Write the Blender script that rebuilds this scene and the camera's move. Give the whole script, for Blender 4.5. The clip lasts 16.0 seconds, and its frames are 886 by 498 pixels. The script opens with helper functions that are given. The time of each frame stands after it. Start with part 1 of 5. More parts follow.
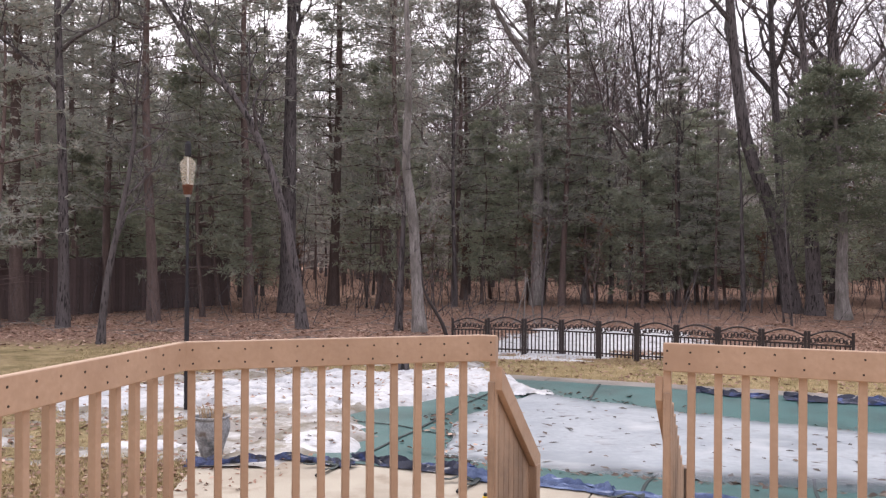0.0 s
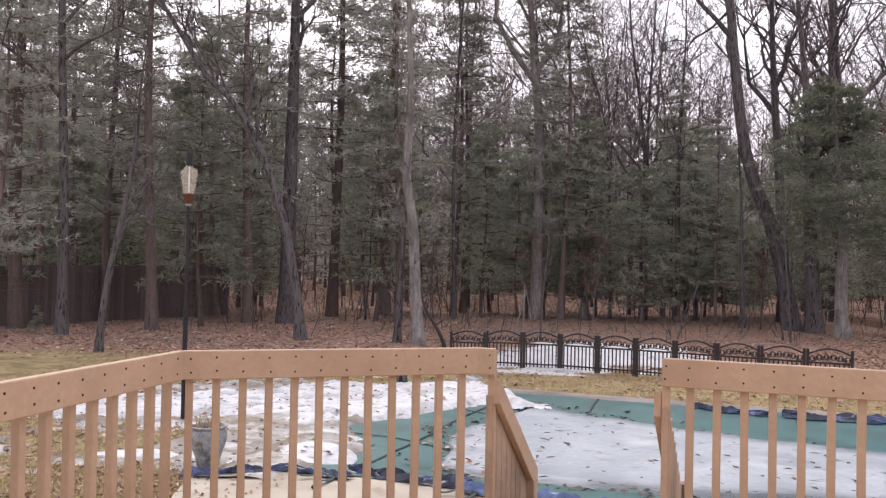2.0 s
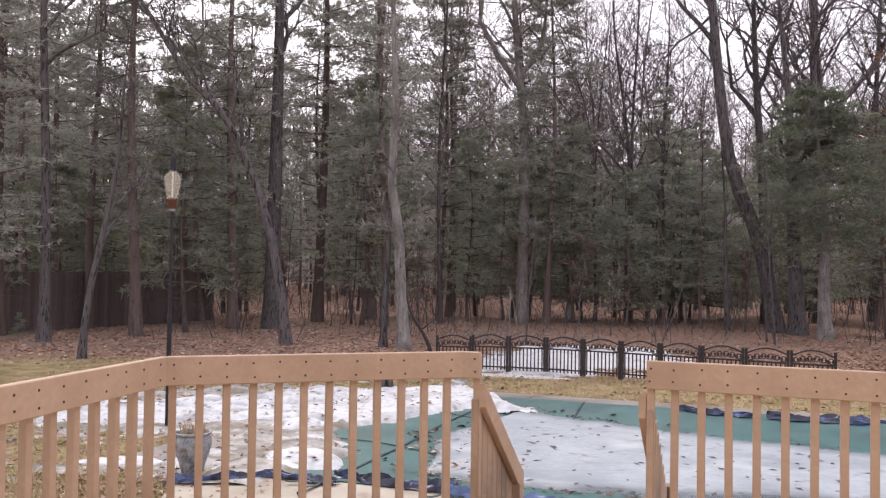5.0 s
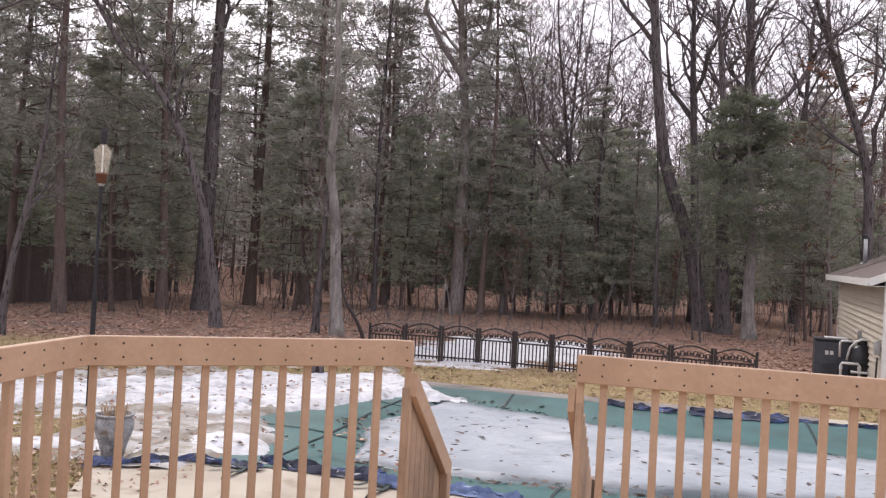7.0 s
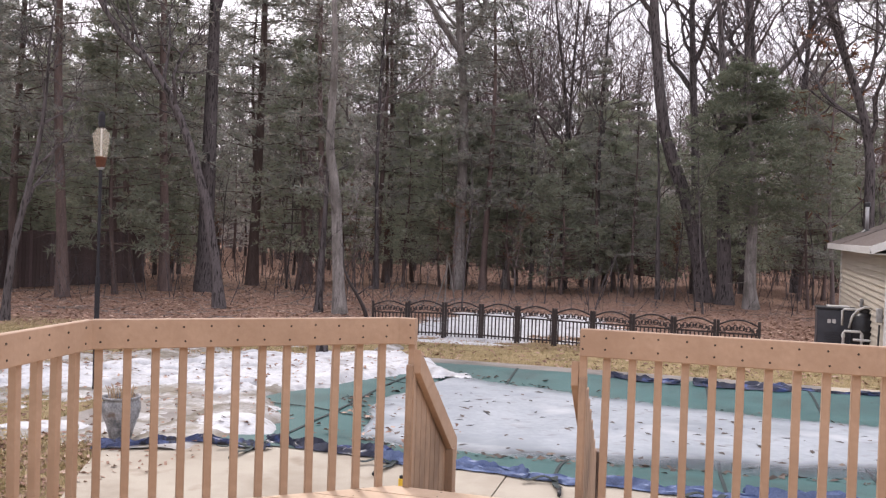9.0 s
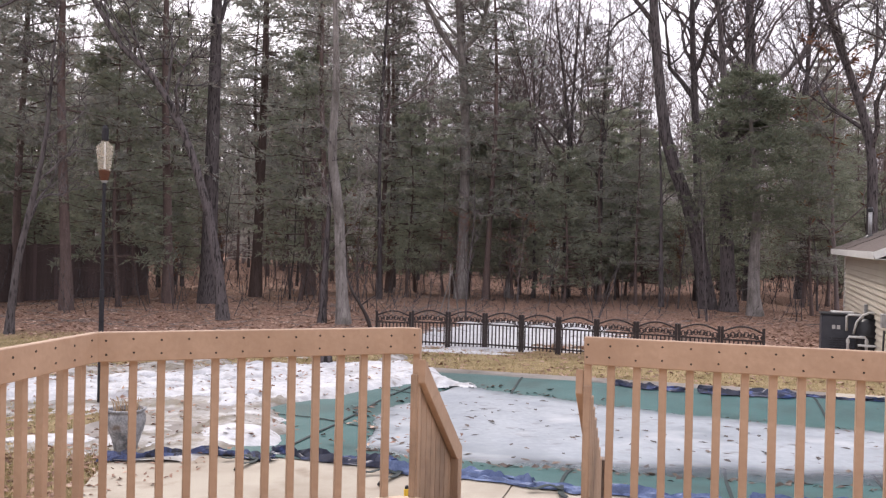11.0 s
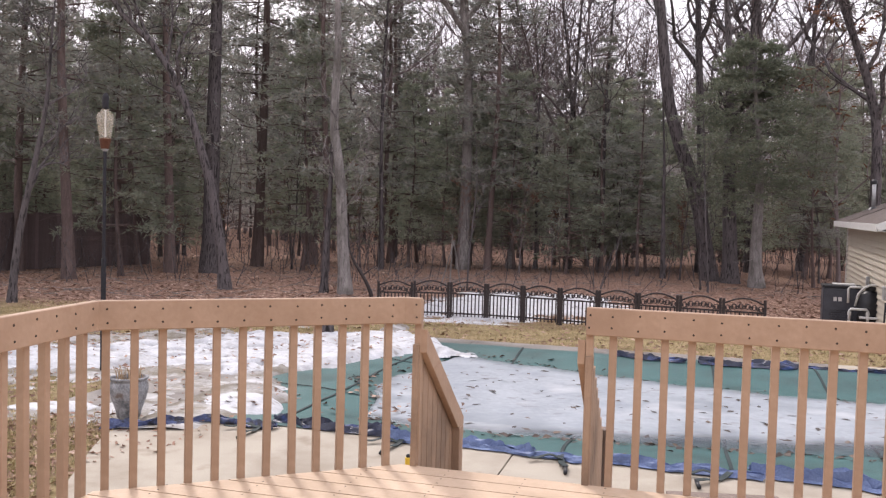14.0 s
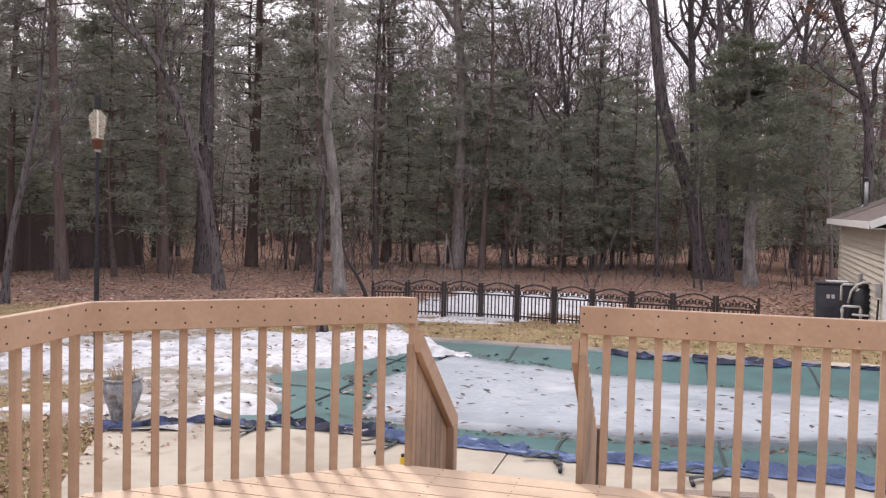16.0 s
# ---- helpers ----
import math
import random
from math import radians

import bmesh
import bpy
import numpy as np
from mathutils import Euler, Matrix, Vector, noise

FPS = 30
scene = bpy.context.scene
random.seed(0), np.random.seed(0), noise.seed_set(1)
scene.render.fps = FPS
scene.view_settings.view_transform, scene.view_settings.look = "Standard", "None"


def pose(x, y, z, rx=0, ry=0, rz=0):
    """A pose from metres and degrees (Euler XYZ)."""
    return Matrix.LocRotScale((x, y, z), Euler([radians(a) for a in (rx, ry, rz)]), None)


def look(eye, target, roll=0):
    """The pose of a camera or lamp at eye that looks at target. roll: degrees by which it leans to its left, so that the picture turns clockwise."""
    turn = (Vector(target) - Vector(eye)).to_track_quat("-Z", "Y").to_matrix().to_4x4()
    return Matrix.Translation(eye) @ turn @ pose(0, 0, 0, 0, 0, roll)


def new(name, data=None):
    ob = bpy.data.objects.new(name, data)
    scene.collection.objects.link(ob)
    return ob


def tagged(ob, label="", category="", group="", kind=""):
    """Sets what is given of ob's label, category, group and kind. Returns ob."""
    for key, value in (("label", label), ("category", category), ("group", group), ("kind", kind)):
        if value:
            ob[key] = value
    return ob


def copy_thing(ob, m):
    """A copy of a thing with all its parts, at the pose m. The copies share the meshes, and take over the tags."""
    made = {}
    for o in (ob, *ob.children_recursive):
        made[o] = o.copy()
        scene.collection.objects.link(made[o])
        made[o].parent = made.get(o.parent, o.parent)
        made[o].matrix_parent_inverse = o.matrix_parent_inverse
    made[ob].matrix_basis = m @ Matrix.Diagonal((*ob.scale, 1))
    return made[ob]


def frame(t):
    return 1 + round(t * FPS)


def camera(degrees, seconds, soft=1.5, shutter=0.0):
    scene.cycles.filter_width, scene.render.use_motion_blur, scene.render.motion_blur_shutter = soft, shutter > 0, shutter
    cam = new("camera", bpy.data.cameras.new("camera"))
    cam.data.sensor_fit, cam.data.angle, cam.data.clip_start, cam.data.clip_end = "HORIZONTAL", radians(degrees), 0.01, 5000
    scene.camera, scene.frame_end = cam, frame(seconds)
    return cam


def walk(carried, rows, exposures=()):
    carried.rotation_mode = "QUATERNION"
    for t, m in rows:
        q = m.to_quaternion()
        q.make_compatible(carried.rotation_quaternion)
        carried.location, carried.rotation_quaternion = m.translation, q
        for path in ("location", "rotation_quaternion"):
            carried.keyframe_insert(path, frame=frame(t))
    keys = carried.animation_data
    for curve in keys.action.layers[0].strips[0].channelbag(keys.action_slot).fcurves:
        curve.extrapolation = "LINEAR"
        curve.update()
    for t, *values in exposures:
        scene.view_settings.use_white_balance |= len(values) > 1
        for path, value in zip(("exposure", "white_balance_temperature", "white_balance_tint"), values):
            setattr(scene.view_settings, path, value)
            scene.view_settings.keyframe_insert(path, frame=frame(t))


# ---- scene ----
cam = camera(55.13, 16.0, soft=1.3)
PATH = [
    (0, pose(-0.002, -0.025, 2.267, 90.17, -0.37, -0.00)),
    (0.5, pose(-0.006, -0.027, 2.267, 90.23, -0.19, -0.13)),
    (1, pose(-0.004, -0.028, 2.266, 90.77, -0.56, 0.18)),
    (1.5, pose(-0.002, -0.022, 2.265, 90.88, -1.10, 0.07)),
    (2, pose(-0.004, -0.026, 2.265, 91.02, -1.14, -0.03)),
    (2.5, pose(-0.003, -0.024, 2.265, 90.94, -1.25, -0.01)),
    (3, pose(-0.004, -0.020, 2.265, 90.82, -1.87, -0.27)),
    (3.5, pose(-0.005, -0.021, 2.264, 91.39, -1.26, -0.65)),
    (4, pose(-0.000, -0.022, 2.264, 91.45, -0.94, -0.82)),
    (6.5, pose(0.003, 0.006, 2.260, 91.00, -0.63, -2.16)),
    (7, pose(0.003, 0.017, 2.259, 90.72, -3.05, -5.32)),
    (7.5, pose(0.001, 0.017, 2.257, 89.34, -3.32, -5.53)),
    (8, pose(0.003, 0.016, 2.260, 89.31, -2.13, -5.44)),
    (8.5, pose(0.004, 0.016, 2.259, 89.36, -1.85, -5.30)),
    (9, pose(0.004, 0.013, 2.262, 89.13, -1.88, -5.22)),
    (11.5, pose(0.000, -0.003, 2.263, 89.83, -0.99, -4.82)),
    (12, pose(0.003, 0.007, 2.261, 89.57, -0.74, -4.62)),
    (12.5, pose(-0.001, 0.006, 2.260, 88.97, -1.14, -4.51)),
    (13, pose(0.001, 0.019, 2.257, 87.97, -1.62, -5.00)),
    (13.5, pose(0.004, 0.023, 2.259, 87.55, -1.66, -5.37)),
    (14, pose(-0.000, 0.023, 2.258, 87.78, -1.56, -4.90)),
    (14.5, pose(0.000, 0.019, 2.260, 87.77, -1.43, -4.90)),
    (15, pose(0.002, 0.026, 2.259, 87.54, -1.59, -5.11)),
    (15.5, pose(0.002, 0.023, 2.261, 87.62, -1.58, -5.11)),
    (16, pose(0.004, 0.024, 2.259, 87.74, -1.30, -5.30)),
]
walk(cam, PATH, [(0.0, 0.98, 6450, 15.5), (16.0, 0.98, 6450, 15.5)])

# ---- light ----
world = bpy.data.worlds.new("sky")
scene.world = world
world.use_nodes = True
wn, wl = world.node_tree.nodes, world.node_tree.links
sky = wn.new("ShaderNodeTexSky")
sky.sky_type = 'NISHITA'
sky.sun_disc = False
SUN_EL, SUN_AZ = radians(47), radians(-17)      # azimuth from +y towards +x
sky.sun_elevation, sky.sun_rotation = SUN_EL, SUN_AZ
sky.air_density, sky.dust_density, sky.ozone_density = 1.0, 5.0, 1.0
bg = wn["Background"]
bg.inputs["Strength"].default_value = 0.10
cloud = wn.new("ShaderNodeMix")
cloud.data_type = 'RGBA'
cloud.inputs["Factor"].default_value = 0.86
cloud.inputs[7].default_value = (9.2, 9.0, 9.5, 1)      # thin even cloud over the blue
wl.new(sky.outputs[0], cloud.inputs[6])
wl.new(cloud.outputs[2], bg.inputs["Color"])
sun = new("sun", bpy.data.lights.new("sun", 'SUN'))
sun.data.energy, sun.data.angle, sun.data.color = 1.15, radians(7), (1.0, 0.95, 0.88)
sun_dir = Vector((math.sin(SUN_AZ) * math.cos(SUN_EL), math.cos(SUN_AZ) * math.cos(SUN_EL), math.sin(SUN_EL)))
sun.matrix_world = look(sun_dir * 60, (0, 0, 0))

# ---- materials ----
def mat(name, c1, c2, scale=6.0, rough=0.8, bump=0.2, fine=60.0, stretch=(1, 1, 1), metal=0.0, c3=None, scale3=1.2, hue=0.0, spec=0.3, sheen=0.0, cut=(0.45, 0.65)):
    m = bpy.data.materials.new(name)
    m.use_nodes = True
    n, l = m.node_tree.nodes, m.node_tree.links
    b = n["Principled BSDF"]
    tc = n.new("ShaderNodeTexCoord")
    mp = n.new("ShaderNodeMapping")
    mp.inputs["Scale"].default_value = stretch
    l.new(tc.outputs["Object"], mp.inputs["Vector"])
    big = n.new("ShaderNodeTexNoise")
    big.inputs["Scale"].default_value, big.inputs["Detail"].default_value = scale, 6
    small = n.new("ShaderNodeTexNoise")
    small.inputs["Scale"].default_value, small.inputs["Detail"].default_value = fine, 4
    for q in (big, small):
        l.new(mp.outputs[0], q.inputs["Vector"])
    add = n.new("ShaderNodeMath")
    add.operation = 'MULTIPLY_ADD'
    add.inputs[1].default_value = 0.5
    l.new(small.outputs["Fac"], add.inputs[0])
    hb = n.new("ShaderNodeMath")
    hb.operation = 'MULTIPLY'
    hb.inputs[1].default_value = 0.5
    l.new(big.outputs["Fac"], hb.inputs[0])
    l.new(hb.outputs[0], add.inputs[2])
    ramp = n.new("ShaderNodeValToRGB")
    ramp.color_ramp.elements[0].position, ramp.color_ramp.elements[1].position = 0.36, 0.64
    ramp.color_ramp.elements[0].color, ramp.color_ramp.elements[1].color = (*c1, 1), (*c2, 1)
    l.new(add.outputs[0], ramp.inputs[0])
    col = ramp.outputs[0]
    if c3:
        w = n.new("ShaderNodeTexNoise")
        w.inputs["Scale"].default_value, w.inputs["Detail"].default_value = scale3, 8
        w.inputs["Roughness"].default_value = 0.65
        l.new(tc.outputs["Object"], w.inputs["Vector"])
        r3 = n.new("ShaderNodeValToRGB")
        r3.color_ramp.elements[0].position, r3.color_ramp.elements[1].position = cut
        l.new(w.outputs["Fac"], r3.inputs[0])
        mx = n.new("ShaderNodeMix")
        mx.data_type = 'RGBA'
        mx.inputs[7].default_value = (*c3, 1)
        l.new(r3.outputs[0], mx.inputs["Factor"])
        l.new(col, mx.inputs[6])
        col = mx.outputs[2]
    if hue:
        oi = n.new("ShaderNodeObjectInfo")
        hs = n.new("ShaderNodeHueSaturation")
        mr = n.new("ShaderNodeMapRange")
        mr.inputs[3].default_value, mr.inputs[4].default_value = 1 - hue, 1 + hue
        l.new(oi.outputs["Random"], mr.inputs[0])
        l.new(mr.outputs[0], hs.inputs["Value"])
        l.new(col, hs.inputs["Color"])
        col = hs.outputs[0]
    l.new(col, b.inputs["Base Color"])
    b.inputs["Roughness"].default_value, b.inputs["Metallic"].default_value = rough, metal
    b.inputs["Specular IOR Level"].default_value = spec
    if bump:
        bp = n.new("ShaderNodeBump")
        bp.inputs["Strength"].default_value, bp.inputs["Distance"].default_value = bump, 0.02
        l.new(add.outputs[0], bp.inputs["Height"])
        l.new(bp.outputs[0], b.inputs["Normal"])
    return m

def leafy(name, cols, rough=0.8, spec=0.2, through_=0.0, vary=0.0):
    """Each loose piece takes its own colour out of a few."""
    m = bpy.data.materials.new(name)
    m.use_nodes = True
    n, l = m.node_tree.nodes, m.node_tree.links
    b = n["Principled BSDF"]
    g = n.new("ShaderNodeNewGeometry")
    ramp = n.new("ShaderNodeValToRGB")
    el = ramp.color_ramp.elements
    while len(el) < len(cols):
        el.new(0.5)
    for i, c in enumerate(cols):
        el[i].position = i / (len(cols) - 1)
        el[i].color = (*c, 1)
    l.new(g.outputs["Random Per Island"], ramp.inputs[0])
    col = ramp.outputs[0]
    if vary:                                # one plant is lighter or darker than the next
        oi = n.new("ShaderNodeObjectInfo")
        hs = n.new("ShaderNodeHueSaturation")
        mr = n.new("ShaderNodeMapRange")
        mr.inputs[3].default_value, mr.inputs[4].default_value = 1 - vary, 1 + vary
        l.new(oi.outputs["Random"], mr.inputs[0])
        l.new(mr.outputs[0], hs.inputs["Value"])
        l.new(col, hs.inputs["Color"])
        col = hs.outputs[0]
    l.new(col, b.inputs["Base Color"])
    b.inputs["Roughness"].default_value = rough
    b.inputs["Specular IOR Level"].default_value = spec
    if through_:
        t = n.new("ShaderNodeBsdfTranslucent")
        sc = n.new("ShaderNodeMix")
        sc.data_type, sc.blend_type = 'RGBA', 'MULTIPLY'
        sc.inputs["Factor"].default_value = 1.0
        sc.inputs[7].default_value = (through_, through_, through_ * 0.95, 1)
        l.new(col, sc.inputs[6])
        l.new(sc.outputs[2], t.inputs["Color"])
        add = n.new("ShaderNodeAddShader")
        l.new(b.outputs[0], add.inputs[0])
        l.new(t.outputs[0], add.inputs[1])
        l.new(add.outputs[0], n["Material Output"].inputs["Surface"])
    return m

def smudge(m, colour, scale, cut, stretch=(1, 1, 1)):
    """Adds a layer of stains of that colour over a material's own colours."""
    n, l = m.node_tree.nodes, m.node_tree.links
    b = n["Principled BSDF"]
    old = b.inputs["Base Color"].links[0].from_socket
    tc = n.new("ShaderNodeTexCoord")
    mp = n.new("ShaderNodeMapping")
    mp.inputs["Scale"].default_value = stretch
    q = n.new("ShaderNodeTexNoise")
    q.inputs["Scale"].default_value, q.inputs["Detail"].default_value = scale, 5
    l.new(tc.outputs["Object"], mp.inputs["Vector"])
    l.new(mp.outputs[0], q.inputs["Vector"])
    r = n.new("ShaderNodeValToRGB")
    r.color_ramp.elements[0].position, r.color_ramp.elements[1].position = cut
    l.new(q.outputs["Fac"], r.inputs[0])
    mx = n.new("ShaderNodeMix")
    mx.data_type = 'RGBA'
    mx.inputs[7].default_value = (*colour, 1)
    l.new(r.outputs[0], mx.inputs["Factor"])
    l.new(old, mx.inputs[6])
    l.new(mx.outputs[2], b.inputs["Base Color"])

M_RAIL = mat("tan_painted_wood", (0.354, 0.242, 0.166), (0.414, 0.290, 0.206), 3, 0.6, 0.12, 40, (1, 1, 1), hue=0.05, c3=(0.320, 0.216, 0.148), scale3=2.2)
M_STAIR = mat("worn_tan_wood", (0.300, 0.208, 0.143), (0.390, 0.274, 0.194), 3, 0.7, 0.15, 40, (4, 4, 0.5), hue=0.08, c3=(0.220, 0.154, 0.110), scale3=2.5)
M_DECK = mat("tan_deck_paint", (0.495, 0.367, 0.257), (0.578, 0.438, 0.322), 3, 0.55, 0.1, 50, hue=0.05, c3=(0.442, 0.328, 0.231), scale3=1.7)
M_GREYWOOD = mat("weathered_wood", (0.12, 0.09, 0.075), (0.24, 0.19, 0.16), 4, 0.85, 0.3, 60, (6, 6, 0.6), hue=0.1)
M_SCREW = mat("dark_screw", (0.03, 0.022, 0.018), (0.06, 0.045, 0.035), 30, 0.5, 0, metal=0.4)
M_CONC = mat("patio_concrete", (0.319, 0.281, 0.228), (0.397, 0.359, 0.295), 1.5, 0.85, 0.15, 90, c3=(0.271, 0.232, 0.184), scale3=0.9)
M_WETCONC = mat("damp_concrete", (0.176, 0.158, 0.145), (0.264, 0.238, 0.216), 1.5, 0.5, 0.15, 80, c3=(0.114, 0.097, 0.088), scale3=1.3)
M_COVER = mat("green_mesh_cover", (0.034, 0.092, 0.090), (0.048, 0.118, 0.115), 2.0, 0.5, 0.15, 120, c3=(0.032, 0.070, 0.068), scale3=0.8)
M_STRAP = mat("black_webbing", (0.012, 0.018, 0.02), (0.03, 0.045, 0.045), 20, 0.7, 0.2)
M_ICE = mat("slushy_ice", (0.262, 0.288, 0.318), (0.362, 0.390, 0.418), 1.3, 0.42, 0.2, 14, c3=(0.229, 0.255, 0.295), scale3=0.9, cut=(0.5, 0.75))
M_SNOW = mat("old_snow", (0.422, 0.431, 0.453), (0.581, 0.585, 0.598), 3.5, 0.7, 0.7, 22, (1, 2, 1), c3=(0.299, 0.295, 0.299), scale3=2.2, cut=(0.48, 0.72))
M_SLUSH = mat("grey_slush", (0.185, 0.172, 0.163), (0.370, 0.361, 0.352), 3.0, 0.5, 0.6, 20, (1, 2, 1), c3=(0.132, 0.112, 0.085), scale3=1.9, cut=(0.43, 0.58))
M_TARP = mat("blue_tarpaulin", (0.080, 0.112, 0.225), (0.145, 0.195, 0.330), 6, 0.5, 0.2, 60, c3=(0.030, 0.038, 0.080), scale3=2.4, spec=0.3, cut=(0.6, 0.7))
M_TARP_DARK = mat("navy_tarpaulin", (0.012, 0.014, 0.026), (0.028, 0.036, 0.075), 5, 0.4, 0.25, 60, c3=(0.05, 0.08, 0.22), scale3=3.5, spec=0.5, cut=(0.52, 0.62))
M_TARP_OLD = mat("dull_blue_tarpaulin", (0.022, 0.034, 0.10), (0.085, 0.12, 0.26), 12, 0.42, 0.7, 70, c3=(0.012, 0.013, 0.022), scale3=4.5, spec=0.6, cut=(0.47, 0.56))
M_IRON = mat("black_fence_paint", (0.020, 0.014, 0.014), (0.040, 0.030, 0.029), 12, 0.5, 0.1)
M_POLE = mat("black_pole_paint", (0.014, 0.013, 0.016), (0.026, 0.024, 0.029), 12, 0.75, 0.05)
M_POT = mat("grey_glazed_pot", (0.150, 0.152, 0.162), (0.360, 0.362, 0.372), 14, 0.5, 0.3, 45, c3=(0.066, 0.070, 0.075), scale3=9)
M_SOIL = mat("dark_soil", (0.03, 0.02, 0.015), (0.07, 0.05, 0.035), 20, 0.95, 0.5)
M_DRY = mat("dry_stalk", (0.26, 0.18, 0.115), (0.42, 0.31, 0.2), 10, 0.9, 0.2)
M_BARK = mat("grey_brown_bark", (0.064, 0.055, 0.057), (0.120, 0.104, 0.105), 2.2, 0.95, 0.8, 16, (5, 5, 0.8), hue=0.14, c3=(0.140, 0.134, 0.128), scale3=3.0, cut=(0.66, 0.80))
M_BARK_RED = mat("pine_bark", (0.075, 0.053, 0.050), (0.15, 0.110, 0.100), 2.2, 0.95, 0.8, 14, (5, 5, 0.8), hue=0.22)
M_BARK_PALE = mat("pale_grey_bark", (0.10, 0.088, 0.085), (0.30, 0.275, 0.262), 2.6, 0.95, 0.9, 12, (6, 6, 0.7), c3=(0.10, 0.09, 0.08), scale3=1.1)
M_TWIG = mat("twig_bark", (0.105, 0.082, 0.080), (0.17, 0.135, 0.132), 4, 0.95, 0.2, hue=0.25)
M_NEEDLE = leafy("pine_needles", [(0.132, 0.136, 0.121), (0.155, 0.154, 0.140), (0.121, 0.133, 0.119), (0.150, 0.145, 0.136), (0.185, 0.167, 0.142)], through_=1.0, vary=0.2)
M_NEEDLE_DARK = leafy("green_pine_needles", [(0.112, 0.126, 0.100), (0.142, 0.152, 0.116), (0.124, 0.136, 0.110), (0.162, 0.155, 0.118)], through_=0.95, vary=0.25)
M_NEEDLE_DEEP = leafy("deep_green_pine_needles", [(0.074, 0.086, 0.064), (0.096, 0.106, 0.076), (0.082, 0.092, 0.070), (0.112, 0.112, 0.080)], through_=0.8)
# greyer and lighter than the near needles: distance haze is put into the colour
M_NEEDLE_HAZED = leafy("hazed_pine_needles", [(0.185, 0.178, 0.172), (0.21, 0.20, 0.192), (0.175, 0.176, 0.168), (0.22, 0.20, 0.19)], through_=1.0)
M_RUST = leafy("rusty_leaves", [(0.12, 0.052, 0.03), (0.19, 0.09, 0.045), (0.085, 0.045, 0.03)])
M_LITTER = leafy("fallen_oak_leaves", [(0.19, 0.108, 0.080), (0.31, 0.19, 0.14), (0.40, 0.27, 0.20), (0.15, 0.085, 0.066), (0.52, 0.38, 0.30)])
M_GRASS = leafy("winter_grass", [(0.330, 0.249, 0.131), (0.429, 0.329, 0.184), (0.209, 0.185, 0.084), (0.506, 0.398, 0.242)])
M_SIDING = mat("cream_vinyl_siding", (0.405, 0.361, 0.295), (0.466, 0.422, 0.352), 1.2, 0.5, 0.05, 40, hue=0.03)
M_TRIM = mat("white_trim_paint", (0.493, 0.484, 0.466), (0.581, 0.572, 0.554), 4, 0.5, 0.05)
M_ROOF = mat("grey_brown_shingle", (0.064, 0.050, 0.045), (0.112, 0.090, 0.079), 5, 0.95, 0.5, 70, hue=0.22)
M_GALV = mat("galvanised_steel", (0.30, 0.30, 0.30), (0.42, 0.42, 0.42), 8, 0.6, 0.05, metal=0.6)
M_HEATER = mat("dark_blue_grey_metal", (0.040, 0.042, 0.052), (0.060, 0.063, 0.074), 6, 0.5, 0.05)
M_BLACK = mat("black_plastic", (0.012, 0.012, 0.014), (0.025, 0.025, 0.028), 6, 0.4, 0.05)
M_PVC = mat("white_pvc", (0.475, 0.466, 0.449), (0.563, 0.554, 0.537), 5, 0.4, 0.03)
M_YELLOW = mat("yellow_plastic", (0.55, 0.34, 0.03), (0.68, 0.45, 0.05), 8, 0.5, 0.05)
M_SEED = mat("brown_seed", (0.06, 0.022, 0.012), (0.11, 0.042, 0.022), 60, 0.9, 0.6)
smudge(M_ICE, (0.23, 0.235, 0.25), 4.2, (0.6, 0.68), (0.9, 1.3, 1))
smudge(M_ICE, (0.22, 0.245, 0.27), 0.6, (0.5, 0.66))
smudge(M_ICE, (0.42, 0.44, 0.46), 0.9, (0.56, 0.7), (1, 1.4, 1))
smudge(M_SLUSH, (0.13, 0.105, 0.075), 4.5, (0.54, 0.62), (1, 1.6, 1))
smudge(M_SLUSH, (0.46, 0.46, 0.47), 1.3, (0.5, 0.7), (1, 1.5, 1))
smudge(M_SNOW, (0.30, 0.285, 0.27), 5.5, (0.58, 0.68), (1, 2, 1))
smudge(M_POT, (0.15, 0.12, 0.105), 7, (0.58, 0.68))
smudge(M_CONC, (0.235, 0.19, 0.145), 2.2, (0.6, 0.72))
smudge(M_BARK, (0.02, 0.017, 0.017), 7, (0.52, 0.62), (3, 3, 0.5))
smudge(M_RAIL, (0.31, 0.20, 0.135), 5, (0.64, 0.76), (1, 1, 2))
def thin_edges(m, low):
    """Lets a sheet grow clear where it thins out."""
    n, l = m.node_tree.nodes, m.node_tree.links
    at_ = n.new("ShaderNodeAttribute")
    at_.attribute_name = "depth"
    mr = n.new("ShaderNodeMapRange")
    mr.inputs[3].default_value = low
    l.new(at_.outputs["Fac"], mr.inputs[0])
    l.new(mr.outputs[0], n["Principled BSDF"].inputs["Alpha"])
thin_edges(M_ICE, 0.3)
M_WETLEAF = leafy("wet_leaves", [(0.065, 0.052, 0.046), (0.115, 0.088, 0.075), (0.052, 0.045, 0.043), (0.18, 0.135, 0.105)], 0.6)
# twig bark of the far trees, with haze mixed into a paler colour
M_TWIG_HAZED = mat("hazed_twigs", (0.165, 0.138, 0.140), (0.225, 0.19, 0.19), 0.3, 0.95, 0)
M_STOCKADE = mat("dark_stained_boards", (0.070, 0.050, 0.049), (0.115, 0.085, 0.082), 2, 0.95, 0.4, 30, (5, 5, 0.5), hue=0.2)

def glass(name, tint, rough=0.08):
    m = bpy.data.materials.new(name)
    m.use_nodes = True
    b = m.node_tree.nodes["Principled BSDF"]
    b.inputs["Base Color"].default_value = (*tint, 1)
    b.inputs["Roughness"].default_value = rough
    b.inputs["Alpha"].default_value = 0.2
    return m
